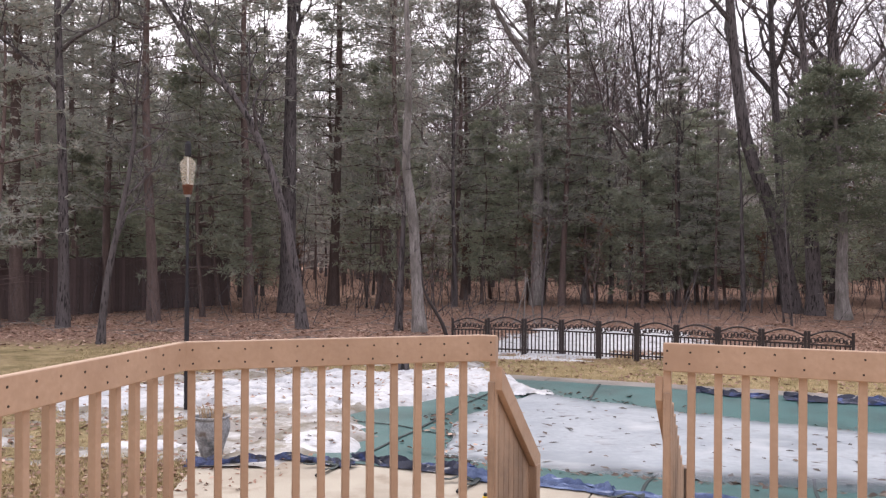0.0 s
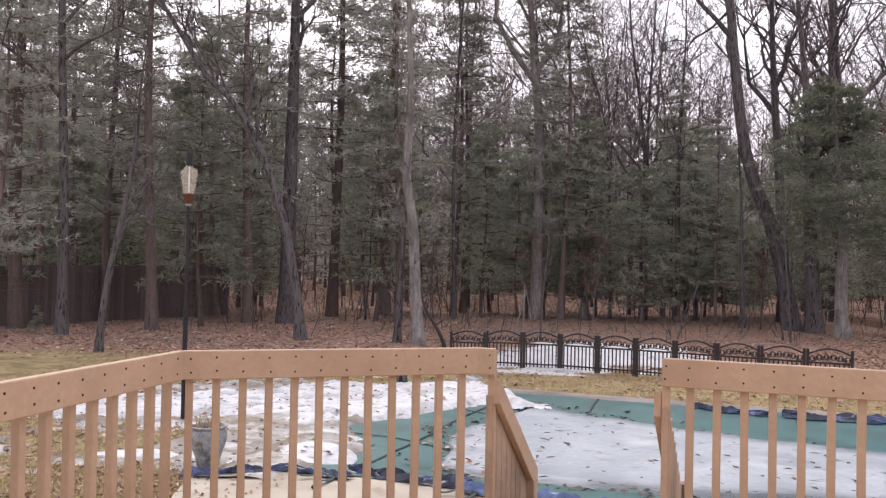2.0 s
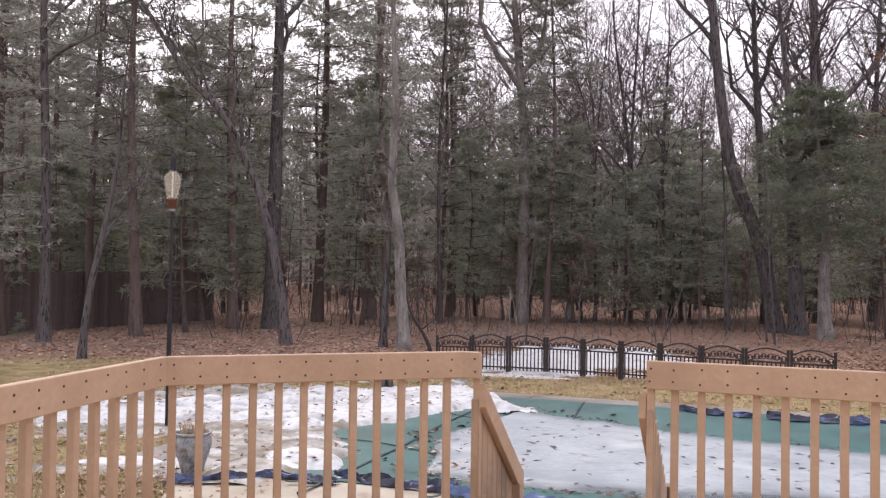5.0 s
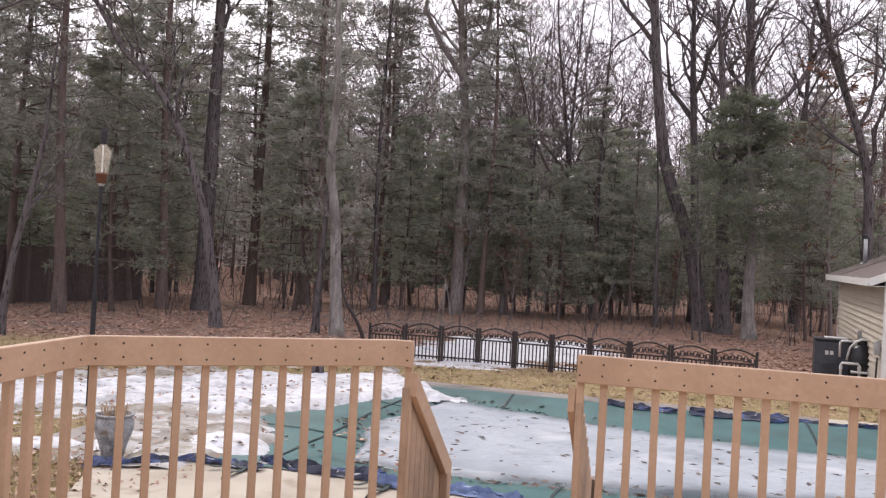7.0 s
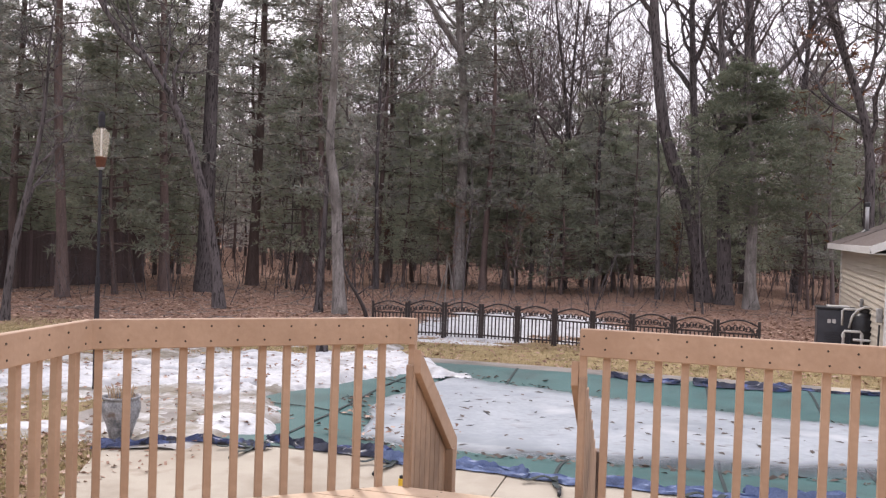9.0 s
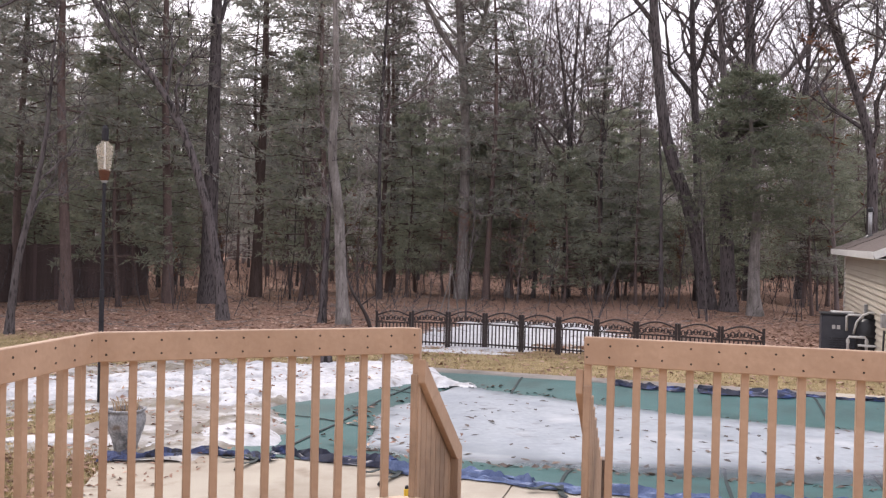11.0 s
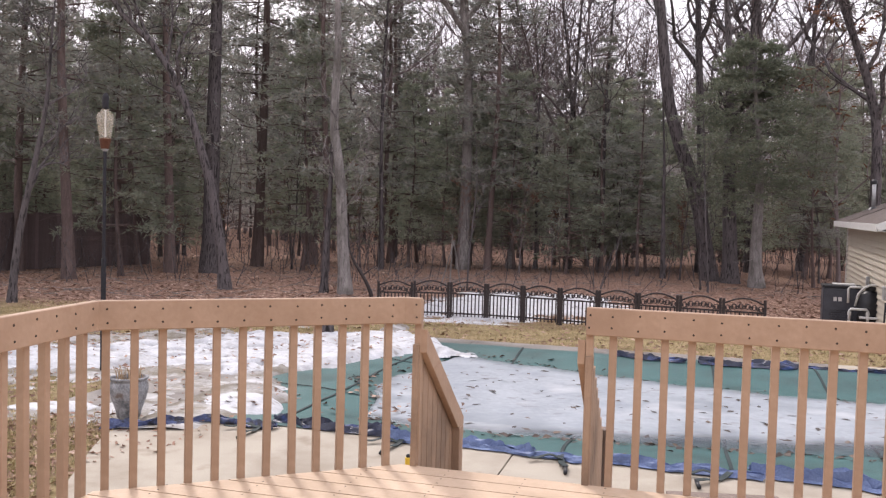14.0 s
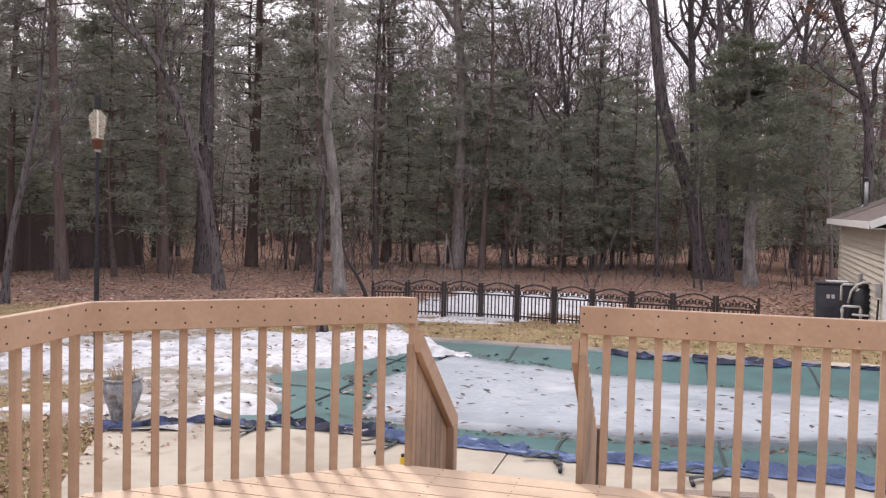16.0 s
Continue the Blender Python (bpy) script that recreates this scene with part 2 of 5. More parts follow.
M_FEEDER = glass("clear_yellowed_plastic", (0.80, 0.70, 0.56), 0.3)

def ground_material():
    m = bpy.data.materials.new("lawn_and_leaf_litter")
    m.use_nodes = True
    n, l = m.node_tree.nodes, m.node_tree.links
    b = n["Principled BSDF"]
    tc = n.new("ShaderNodeTexCoord")
    sep = n.new("ShaderNodeSeparateXYZ")
    l.new(tc.outputs["Object"], sep.inputs[0])
    def noise_(s, d=6, r=0.6):
        q = n.new("ShaderNodeTexNoise")
        q.inputs["Scale"].default_value, q.inputs["Detail"].default_value, q.inputs["Roughness"].default_value = s, d, r
        l.new(tc.outputs["Object"], q.inputs["Vector"])
        return q.outputs["Fac"]
    def ramp(src, stops):
        r = n.new("ShaderNodeValToRGB")
        el = r.color_ramp.elements
        while len(el) < len(stops):
            el.new(0.5)
        for e, (p, c) in zip(el, stops):
            e.position, e.color = p, (*c, 1)
        l.new(src, r.inputs[0])
        return r.outputs[0]
    grass = ramp(noise_(1.4), [(0.3, (0.15, 0.125, 0.058)), (0.45, (0.26, 0.205, 0.11)), (0.6, (0.35, 0.275, 0.16)), (0.75, (0.20, 0.175, 0.085))])
    vor = n.new("ShaderNodeTexVoronoi")
    vor.inputs["Scale"].default_value = 20
    l.new(tc.outputs["Object"], vor.inputs["Vector"])
    litter = ramp(vor.outputs["Color"], [(0.1, (0.11, 0.066, 0.054)), (0.4, (0.22, 0.134, 0.102)), (0.65, (0.31, 0.20, 0.155)), (0.9, (0.41, 0.285, 0.225))])
    # lawn gives way to litter past a wavering line
    wob = n.new("ShaderNodeMath")
    wob.operation = 'MULTIPLY_ADD'
    wob.inputs[1].default_value = 5.0
    l.new(noise_(0.25), wob.inputs[0])
    l.new(sep.outputs["Y"], wob.inputs[2])
    xs = n.new("ShaderNodeMath")
    xs.operation = 'MULTIPLY_ADD'
    xs.inputs[1].default_value = 0.18
    l.new(sep.outputs["X"], xs.inputs[0])
    l.new(wob.outputs[0], xs.inputs[2])
    edge = n.new("ShaderNodeMapRange")
    edge.inputs[1].default_value, edge.inputs[2].default_value = 20.6, 22.4
    l.new(xs.outputs[0], edge.inputs[0])
    mx = n.new("ShaderNodeMix")
    mx.data_type = 'RGBA'
    l.new(edge.outputs[0], mx.inputs["Factor"])
    l.new(grass, mx.inputs[6])
    l.new(litter, mx.inputs[7])
    dirt = n.new("ShaderNodeMix")
    dirt.data_type, dirt.blend_type = 'RGBA', 'MULTIPLY'
    dirt.inputs["Factor"].default_value = 0.6
    l.new(mx.outputs[2], dirt.inputs[6])
    l.new(ramp(noise_(9, 8, 0.7), [(0.3, (0.45, 0.43, 0.4)), (0.65, (1.15, 1.12, 1.08))]), dirt.inputs[7])
    l.new(dirt.outputs[2], b.inputs["Base Color"])
    b.inputs["Roughness"].default_value = 0.95
    b.inputs["Specular IOR Level"].default_value = 0.1
    bp = n.new("ShaderNodeBump")
    bp.inputs["Strength"].default_value, bp.inputs["Distance"].default_value = 0.9, 0.05
    l.new(noise_(16, 8, 0.7), bp.inputs["Height"])
    l.new(bp.outputs[0], b.inputs["Normal"])
    return m
M_GROUND = ground_material()
# backdrop colour: haze painted in, so gaps between the trees stay pale
M_HAZE_EDGE = mat("painted_haze_woods", (0.19, 0.168, 0.168), (0.255, 0.228, 0.226), 0.35, 1.0, 0, 2.0, (1, 1, 0.12), spec=0.0)

# ---- mesh helpers ----
def link(name, me, material, parent=None, label=""):
    me.materials.append(material) if not me.materials else None
    ob = new(name, me)
    if parent:
        ob.parent = parent
    if label:
        tagged(ob, label)
    return ob

def part(name, bm, material, parent=None, label="", smooth=False):
    me = bpy.data.meshes.new(name)
    bm.normal_update()
    bm.to_mesh(me)
    bm.free()
    if smooth:
        me.polygons.foreach_set("use_smooth", [True] * len(me.polygons))
    return link(name, me, material, parent, label)

def soup(name, vs, fs, material, parent=None, label="", smooth=False):
    me = bpy.data.meshes.new(name)
    me.from_pydata(vs, [], fs)
    me.update()
    if smooth:
        me.polygons.foreach_set("use_smooth", [True] * len(me.polygons))
    return link(name, me, material, parent, label)

def thing(name, at_, label, category, group="", kind="", rz=0.0):
    ob = new(name)
    ob.empty_display_size = 0.1
    ob.matrix_world = pose(*at_, 0, 0, rz)
    return tagged(ob, label, category, group, kind)

def box(sx, sy, sz, m=None, bevel=0.0, bm=None):
    """A box of that size, centred, moved by m, added to bm."""
    bm = bm or bmesh.new()
    r = bmesh.ops.create_cube(bm, size=1, matrix=(m or Matrix()) @ Matrix.Diagonal((sx, sy, sz, 1)))
    if bevel:
        es = {e for v in r["verts"] for e in v.link_edges}
        bmesh.ops.bevel(bm, geom=list(es), offset=bevel, segments=1, affect='EDGES')
    return bm

def prism(poly, z0, z1, bm=None):
    """A flat polygon (list of x, y) drawn out from z0 to z1."""
    bm = bm or bmesh.new()
    lo = [bm.verts.new((x, y, z0)) for x, y in poly]
    hi = [bm.verts.new((x, y, z1)) for x, y in poly]
    n = len(poly)
    bm.faces.new(hi)
    bm.faces.new(lo[::-1])
    for i in range(n):
        bm.faces.new((lo[i], lo[(i + 1) % n], hi[(i + 1) % n], hi[i]))
    bmesh.ops.recalc_face_normals(bm, faces=bm.faces)
    return bm

def lathe(profile, n=20, bm=None, m=None):
    bm = bm or bmesh.new()
    rings = []
    for r, z in profile:
        rings.append([bm.verts.new((m or Matrix()) @ Vector((r * math.cos(2 * math.pi * i / n), r * math.sin(2 * math.pi * i / n), z))) for i in range(n)])
    for a, b in zip(rings, rings[1:]):
        for i in range(n):
            bm.faces.new((a[i], a[(i + 1) % n], b[(i + 1) % n], b[i]))
    bm.faces.new(rings[0][::-1])
    bm.faces.new(rings[-1])
    bmesh.ops.recalc_face_normals(bm, faces=bm.faces)
    return bm

def tube(vs, fs, pts, radii, sides=6):
    """Adds a tapered tube along pts to the lists."""
    base = len(vs)
    pts = [Vector(p) for p in pts]
    ref = Vector((0.31, 0.83, 0.46))
    for i, p in enumerate(pts):
        d = (pts[min(i + 1, len(pts) - 1)] - pts[max(i - 1, 0)])
        d = d.normalized() if d.length > 1e-6 else Vector((0, 0, 1))
        a = d.cross(ref).normalized()
        b = d.cross(a)
        for k in range(sides):
            w = 2 * math.pi * k / sides
            q = p + (a * math.cos(w) + b * math.sin(w)) * radii[i]
            vs.append((q.x, q.y, q.z))
    for i in range(len(pts) - 1):
        for k in range(sides):
            k2 = (k + 1) % sides
            fs.append((base + i * sides + k, base + i * sides + k2, base + (i + 1) * sides + k2, base + (i + 1) * sides + k))
    e = base + (len(pts) - 1) * sides
    if sides == 3:
        return
    fs.append(tuple(range(e, e + sides)))

def pipe_part(name, pts, r, material, parent, sides=8, label=""):
    vs, fs = [], []
    tube(vs, fs, pts, [r] * len(pts), sides)
    fs.append(tuple(range(sides))[::-1])
    return soup(name, vs, fs, material, parent, label, smooth=True)

# ---- plan: u runs along the deck's front and the pool, v away from the house ----
ANG = -20.75
UX, UY = math.cos(radians(ANG)), math.sin(radians(ANG))
U, V = Vector((UX, UY, 0)), Vector((-UY, UX, 0))
def uv(u, v, z=0.0):
    p = U * u + V * v
    return Vector((p.x, p.y, z))
def to_uv(x, y):
    return x * UX + y * UY, -x * UY + y * UX

DECK = 0.91
RAIL = 1.82
CORNER_L = Vector((-1.28, 4.12, 0))      # deck corners, as seen from above
CORNER_M = Vector((0.20, 4.57, 0))
CORNER_R = CORNER_M + U * 3.3
WING_L = CORNER_L + Vector((-0.243, -0.970, 0)) * 5.6
WING_R = CORNER_R + Vector((0.10, -0.995, 0)) * 4.6


# ---- ground, patio, pool ----
POOL_U, POOL_V = (-5.3, 9.0), (8.2, 14.4)

def steps(lo, hi, n):
    return [lo + (hi - lo) * i / n for i in range(n + 1)]

def build_ground():
    us = [-600, -150, -60] + steps(-40, POOL_U[0], 14) + steps(POOL_U[0], POOL_U[1], 6)[1:] + steps(POOL_U[1], 60, 16)[1:] + [150, 700]
    vs_ = [-300, -60] + steps(-10, POOL_V[0], 6) + steps(POOL_V[0], POOL_V[1], 4)[1:] + steps(POOL_V[1], 110, 44)[1:] + [180, 400, 900]
    vs, fs = [], []
    for v in vs_:
        for u in us:
            p = uv(u, v, -0.03)
            if p.y > 24:
                p.z += min((p.y - 24) / 20, 1) * 0.35 * noise.noise((p.x * 0.07, p.y * 0.07, 3.1))
            vs.append(tuple(p))
    w = len(us)
    for j in range(len(vs_) - 1):
        for i in range(w - 1):
            mu, mv = (us[i] + us[i + 1]) / 2, (vs_[j] + vs_[j + 1]) / 2
            if POOL_U[0] < mu < POOL_U[1] and POOL_V[0] < mv < POOL_V[1]:
                continue
            fs.append((j * w + i, j * w + i + 1, (j + 1) * w + i + 1, (j + 1) * w + i))
    return tagged(soup("ground", vs, fs, M_GROUND), "winter lawn running into brown leaf litter", "ground", kind="structure")
build_ground()

def clip(poly, a, b, c):
    """The part of a polygon where a*x + b*y >= c."""
    out = []
    for i, p in enumerate(poly):
        q = poly[(i + 1) % len(poly)]
        dp, dq = a * p[0] + b * p[1] - c, a * q[0] + b * q[1] - c
        if dp >= 0:
            out.append(p)
        if dp * dq < 0:
            k = dp / (dp - dq)
            out.append((p[0] + (q[0] - p[0]) * k, p[1] + (q[1] - p[1]) * k))
    return out

def flat(*pts):
    return [(p.x, p.y) for p in pts]

patio = thing("pavement", (0, 0, 0), "pale concrete patio slabs beside the pool", "patio", kind="structure")
PATIO = [(-2.05, 4.0), (-2.55, 8.2), (-2.62, 9.3), *flat(uv(POOL_U[0], POOL_V[0] - 0.004), uv(9, POOL_V[0] - 0.004), uv(9, 1.5)), (0.0, 1.6), (-1.8, 2.6)]
for a, b_ in ((-8.0, -1.5), (-1.5, 1.9), (1.9, 5.3), (5.3, 9.1)):
    poly = clip(clip(PATIO, UX, UY, a + 0.008), -UX, -UY, -(b_ - 0.008))
    if len(poly) > 2:
        part("slab", prism(poly, -0.12, 0.0), M_CONC, patio)
for a in (-6.6, -3.6, -0.6, 2.4, 5.4):
    part("coping_slab", prism(flat(uv(a + 0.006, 14.404), uv(a + 2.994, 14.404), uv(a + 2.994, 15.1), uv(a + 0.006, 15.1)), -0.12, 0.0), M_WETCONC if a < 2 else M_CONC, patio)
for a in (8.2, 11.3):
    part("coping_slab", prism(flat(uv(-6.9, a + 0.006), uv(-5.304, a + 0.006), uv(-5.304, a + 3.094), uv(-6.9, a + 3.094)), -0.12, -0.004), M_WETCONC, patio, "damp stained concrete")

def fbm(x, y, s, seed=0.0, octaves=4):
    return noise.fractal((x * s, y * s, seed), 1.0, 2.0, octaves)

def ease(k):
    k = max(0.0, min(1.0, k))
    return k * k * (3 - 2 * k)

def along(knots, t):
    """A value that runs through a few (place, value) pairs, easing between them."""
    if t <= knots[0][0]:
        return knots[0][1]
    for (a, p), (b, q) in zip(knots, knots[1:]):
        if t <= b:
            return p + (q - p) * ease((t - a) / (b - a))
    return knots[-1][1]

def cover_z(u, v):
    d = min((u - POOL_U[0] - 0.7) * 0.9, POOL_U[1] - u, v - POOL_V[0], POOL_V[1] - v)
    return 0.012 - 0.15 * ease(d / 1.5) + 0.012 * fbm(u, v, 1.1, 7)

pool = thing("swimming_pool", (0, 0, 0), "pool closed for winter under a green cover", "pool")
def build_cover():
    vs, fs = [], []
    nu, nv = 130, 60
    for j in range(nv + 1):
        for i in range(nu + 1):
            u = POOL_U[0] - 0.12 + (POOL_U[1] - POOL_U[0] + 0.24) * i / nu
            v = POOL_V[0] - 0.12 + (POOL_V[1] - POOL_V[0] + 0.24) * j / nv
            vs.append(tuple(uv(u, v, cover_z(u, v))))
    for j in range(nv):
        for i in range(nu):
            k = j * (nu + 1) + i
            fs.append((k, k + 1, k + nu + 2, k + nu + 1))
    return soup("cover", vs, fs, M_COVER, pool, "green mesh winter cover", smooth=True)
build_cover()
POOL_WALL = mat("pool_wall", (0.3, 0.35, 0.36), (0.4, 0.45, 0.46), 2, 0.6, 0.1)
bm = bmesh.new()
for (a, b, c, d) in ((POOL_U[0], POOL_V[0], POOL_U[1], POOL_V[0]), (POOL_U[1], POOL_V[1], POOL_U[0], POOL_V[1]), (POOL_U[0], POOL_V[1], POOL_U[0], POOL_V[0]), (POOL_U[1], POOL_V[0], POOL_U[1], POOL_V[1])):
    bm.faces.new([bm.verts.new(uv(a, b, -0.02)), bm.verts.new(uv(c, d, -0.02)), bm.verts.new(uv(c, d, -1.2)), bm.verts.new(uv(a, b, -1.2))])
bm.faces.new([bm.verts.new(uv(a, b, -1.2)) for a, b in ((POOL_U[0], POOL_V[0]), (POOL_U[1], POOL_V[0]), (POOL_U[1], POOL_V[1]), (POOL_U[0], POOL_V[1]))])
part("basin", bm, POOL_WALL, pool)

def ribbon(name, pts, w, material, parent, label="", dz=0.006):
    vs, fs = [], []
    for i, p in enumerate(pts):
        d = (pts[min(i + 1, len(pts) - 1)] - pts[max(i - 1, 0)]).normalized()
        s = Vector((d.y, -d.x, 0)).normalized() * w / 2
        for q, h in ((p - s, 0), (p + s, 0), (p + s, dz), (p - s, dz)):
            vs.append((q.x, q.y, q.z + h))
    for i in range(len(pts) - 1):
        for k in range(4):
            a, b = i * 4 + k, i * 4 + (k + 1) % 4
            fs.append((a, b, b + 4, a + 4))
    return soup(name, vs, fs, material, parent, label)

for u in [-4.15 + 1.55 * i for i in range(9)]:
    ribbon("strap", [uv(u + 0.015 * math.sin(v * 2), v, cover_z(u, v) + 0.006) for v in steps(8.1, 14.5, 40)], 0.034, M_STRAP, pool)
for v in (10.05, 12.5):
    ribbon("strap", [uv(u, v + 0.015 * math.sin(u * 2), cover_z(u, v) + 0.009) for u in steps(-5.4, 9.0, 70)], 0.025, M_STRAP, pool)
# loose strap ends with their springs on the patio
for k, u in enumerate([-4.15 + 1.55 * i for i in range(6)]):
    rnd = random.Random(40 + k)
    bend = rnd.uniform(-0.5, 0.5)
    ribbon("strap_end", [uv(u + bend * t * t * 0.7, 8.1 - 0.5 * t, 0.012 + 0.03 * math.sin(t * 5) ** 2) for t in steps(0, 1, 8)], 0.06, M_STRAP, pool)
    ribbon("strap_tail", [uv(u + bend * 0.3 - 0.32 * t, 7.86 - 0.12 * t + 0.05 * math.sin(3 * t), 0.03 + 0.03 * math.sin(t * 4) ** 2) for t in steps(0, 1, 8)], 0.05, M_STRAP, pool)
    pipe_part("spring", [uv(u + bend * 0.7, 7.62, 0.03), uv(u + bend * 0.7 + 0.02, 7.45, 0.025)], 0.018, M_BLACK, pool)

def sheet(name, material, x0, x1, y0, y1, step, height, label, category, thick=0.0, kind="stuff"):
    """A sheet whose height(x, y) falls below the ground where there is none of it; buried faces are left out."""
    nx, ny = int((x1 - x0) / step), int((y1 - y0) / step)
    hs = [[height(x0 + i * step, y0 + j * step) for i in range(nx + 1)] for j in range(ny + 1)]
    vs, fs, idx = [], [], {}
    def vid(i, j):
        if (i, j) not in idx:
            idx[i, j] = len(vs)
            vs.append((x0 + i * step, y0 + j * step, hs[j][i]))
        return idx[i, j]
    for j in range(ny):
        for i in range(nx):
            if max(hs[j][i], hs[j][i + 1], hs[j + 1][i], hs[j + 1][i + 1]) > -0.03:
                fs.append((vid(i, j), vid(i + 1, j), vid(i + 1, j + 1), vid(i, j + 1)))
    return tagged(soup(name, vs, fs, material, smooth=True), label, category, kind=kind)

ICE_FAR = ((-4.05, 11.0), (-3.9, 11.7), (-3.45, 13.7), (-2.2, 13.2), (-0.8, 12.84), (0.3, 12.5), (2.0, 12.3), (6.4, 12.2))
ICE_NEAR = ((-4.05, 10.9), (-3.75, 10.2), (-3.4, 9.0), (-2.9, 8.76), (-2.1, 8.7), (-1.0, 9.05), (0.6, 9.4), (2.2, 9.75), (6.4, 10.4))
def ice_m(u, v):
    """How far inside its edge a place on the ice lies."""
    m = min(v - along(ICE_NEAR, u), along(ICE_FAR, u) - v, u + 4.08, 6.3 - u)
    return m + 0.10 * fbm(u, v, 1.3, 5) + 0.05 * fbm(u, v, 4.0, 2)
def ice_h(u, v):
    m = ice_m(u, v)
    return -0.045 + 0.006 * fbm(u, v, 2.5, 9) - max(0.0, 0.05 - m) * 1.3

def build_ice():
    step, vs, fs, idx = 0.07, [], [], {}
    nu, nv = int(11 / step), int(5.6 / step)
    hs = [[ice_h(-4.6 + i * step, 8.4 + j * step) for i in range(nu + 1)] for j in range(nv + 1)]
    def vid(i, j):
        if (i, j) not in idx:
            idx[i, j] = len(vs)
            vs.append(tuple(uv(-4.6 + i * step, 8.4 + j * step, hs[j][i])))
        return idx[i, j]
    for j in range(nv):
        for i in range(nu):
            if max(hs[j][i], hs[j + 1][i + 1]) > -0.25:
                fs.append((vid(i, j), vid(i + 1, j), vid(i + 1, j + 1), vid(i, j + 1)))
    ob = soup("ice_sheet", vs, fs, M_ICE, smooth=True)
    depth = ob.data.attributes.new("depth", 'FLOAT', 'POINT')
    depth.data.foreach_set("value", [ease(0.12 + ice_m(*to_uv(p[0], p[1])) / 0.55) for p in vs])
    return tagged(ob, "grey-white melting ice lying on the pool cover", "ice")
build_ice()

SNOW_NEAR = ((-6.5, 12.4), (-4.2, 12.0), (-2.8, 12.3), (-1.7, 11.7), (-1.1, 11.95), (-0.65, 12.3), (0.0, 12.9), (0.85, 13.9), (1.5, 13.75))
SNOW_FAR = ((-6.5, 13.6), (-4.5, 14.2), (-3.2, 14.7), (-2.0, 15.9), (-1.0, 15.6), (0.6, 16.0), (1.0, 15.4), (1.75, 14.7))
def snow_h(x, y):
    m = min(y - along(SNOW_NEAR, x), along(SNOW_FAR, x) - y, (x + 5.8) * 0.7, 1.52 - x) + 0.22 * fbm(x, y, 1.1, 1)
    bank = ease((x + 1.6) / 1.2)            # deeper where it was heaped at the pool's corner
    if m < -0.25:
        m = -9.0
    h = ((0.13 + 0.03 * bank) * ease(m / 0.45 + 0.2) if m > -1 else -0.3) - 0.045 + 0.05 * fbm(x, y, 1.9, 4) + 0.022 * fbm(x, y, 6, 8) + 0.012 * fbm(x, y, 14, 9)
    holes = fbm(x * 0.8, y * 1.6, 1.5, 12)
    h -= 0.13 * ease((holes - 0.12 - 0.5 * bank) * 3)
    for cx, cy, a, b, t in ((-1.43, 9.88, 0.46, 0.44, 0.17), (-1.36, 10.85, 0.38, 0.24, 0.07), (-1.95, 9.6, 0.4, 0.2, 0.04), (-3.5, 9.9, 0.4, 0.2, 0.03)):
        d = math.hypot((x - cx) / a, (y - cy) / b) + 0.25 * fbm(x, y, 2.5, 6)
        h = max(h, t * (1 - d * d) if d < 1.4 else -1)
    return h
sheet("snow", M_SNOW, -6.6, 2.4, 8.6, 17.2, 0.045, snow_h, "white old snow patches thawing beside the pool", "snow")

def slush_h(x, y):
    m = min(y - 8.9, 16.9 - y, (x + 6.4), (0.2 - x) if y < 12.5 else 1.6 - x, 9.0 if x > -2.7 else (y - 8.6)) * 0.6
    m = min(m, math.hypot((x + 4.1) / 0.9, (y - 10.7) / 0.75) - 0.9)
    u, v = to_uv(x, y)
    lim = -4.45 - 0.75 * ease((v - 9.3) / 1.4) + 0.25 * fbm(x, y, 1.5, 22)
    if u > lim:
        return -1.0
    if u > -5.7:
        m = max(m, 1.0 - max(0.0, 8.4 - v) * 3)
    return 0.06 * ease(m) - 0.055 + (0.075 if u > -5.5 else 0.0) + (0.02 if u > -5.5 else 0.06) * fbm(x, y, 1.0, 21) + (0.012 if u > -5.5 else 0.035) * fbm(x, y * 1.5, 3.2, 24) - 0.09 * (1 - ease((lim - u) / 0.35))
sheet("slush", M_SLUSH, -6.6, 2.0, 8.8, 17.2, 0.08, slush_h, "thin grey slush on lawn and pool surround", "slush")

def far_snow_h(x, y):
    cx = 3.6 + 0.33 * (y - 21)
    m = 1.1 - math.hypot((x - cx) / 3.1, (y - 21.8) / 4.2) + 0.30 * fbm(x, y, 0.7, 31) - 0.35 * max(0.0, fbm(x, y * 1.6, 1.1, 38))
    return 0.10 * ease(m * 1.8) - 0.055 + 0.03 * fbm(x, y, 1.6, 33)
sheet("snow", M_SNOW, -0.9, 9.9, 17.6, 27.6, 0.09, far_snow_h, "thin snow patch on the ground behind the low fence", "snow")
def path_snow_h(x, y):
    m = 1 - abs(y - (18.35 - 0.30 * (x - 1.6))) / 0.35 - max(0, abs(x - 1.6) - 1.0) + 0.3 * fbm(x, y, 1.2, 35)
    return 0.05 * ease(m) - 0.05
sheet("snow", M_SNOW, -0.5, 4.0, 17.0, 19.6, 0.08, path_snow_h, "strip of snow along the low fence", "snow")

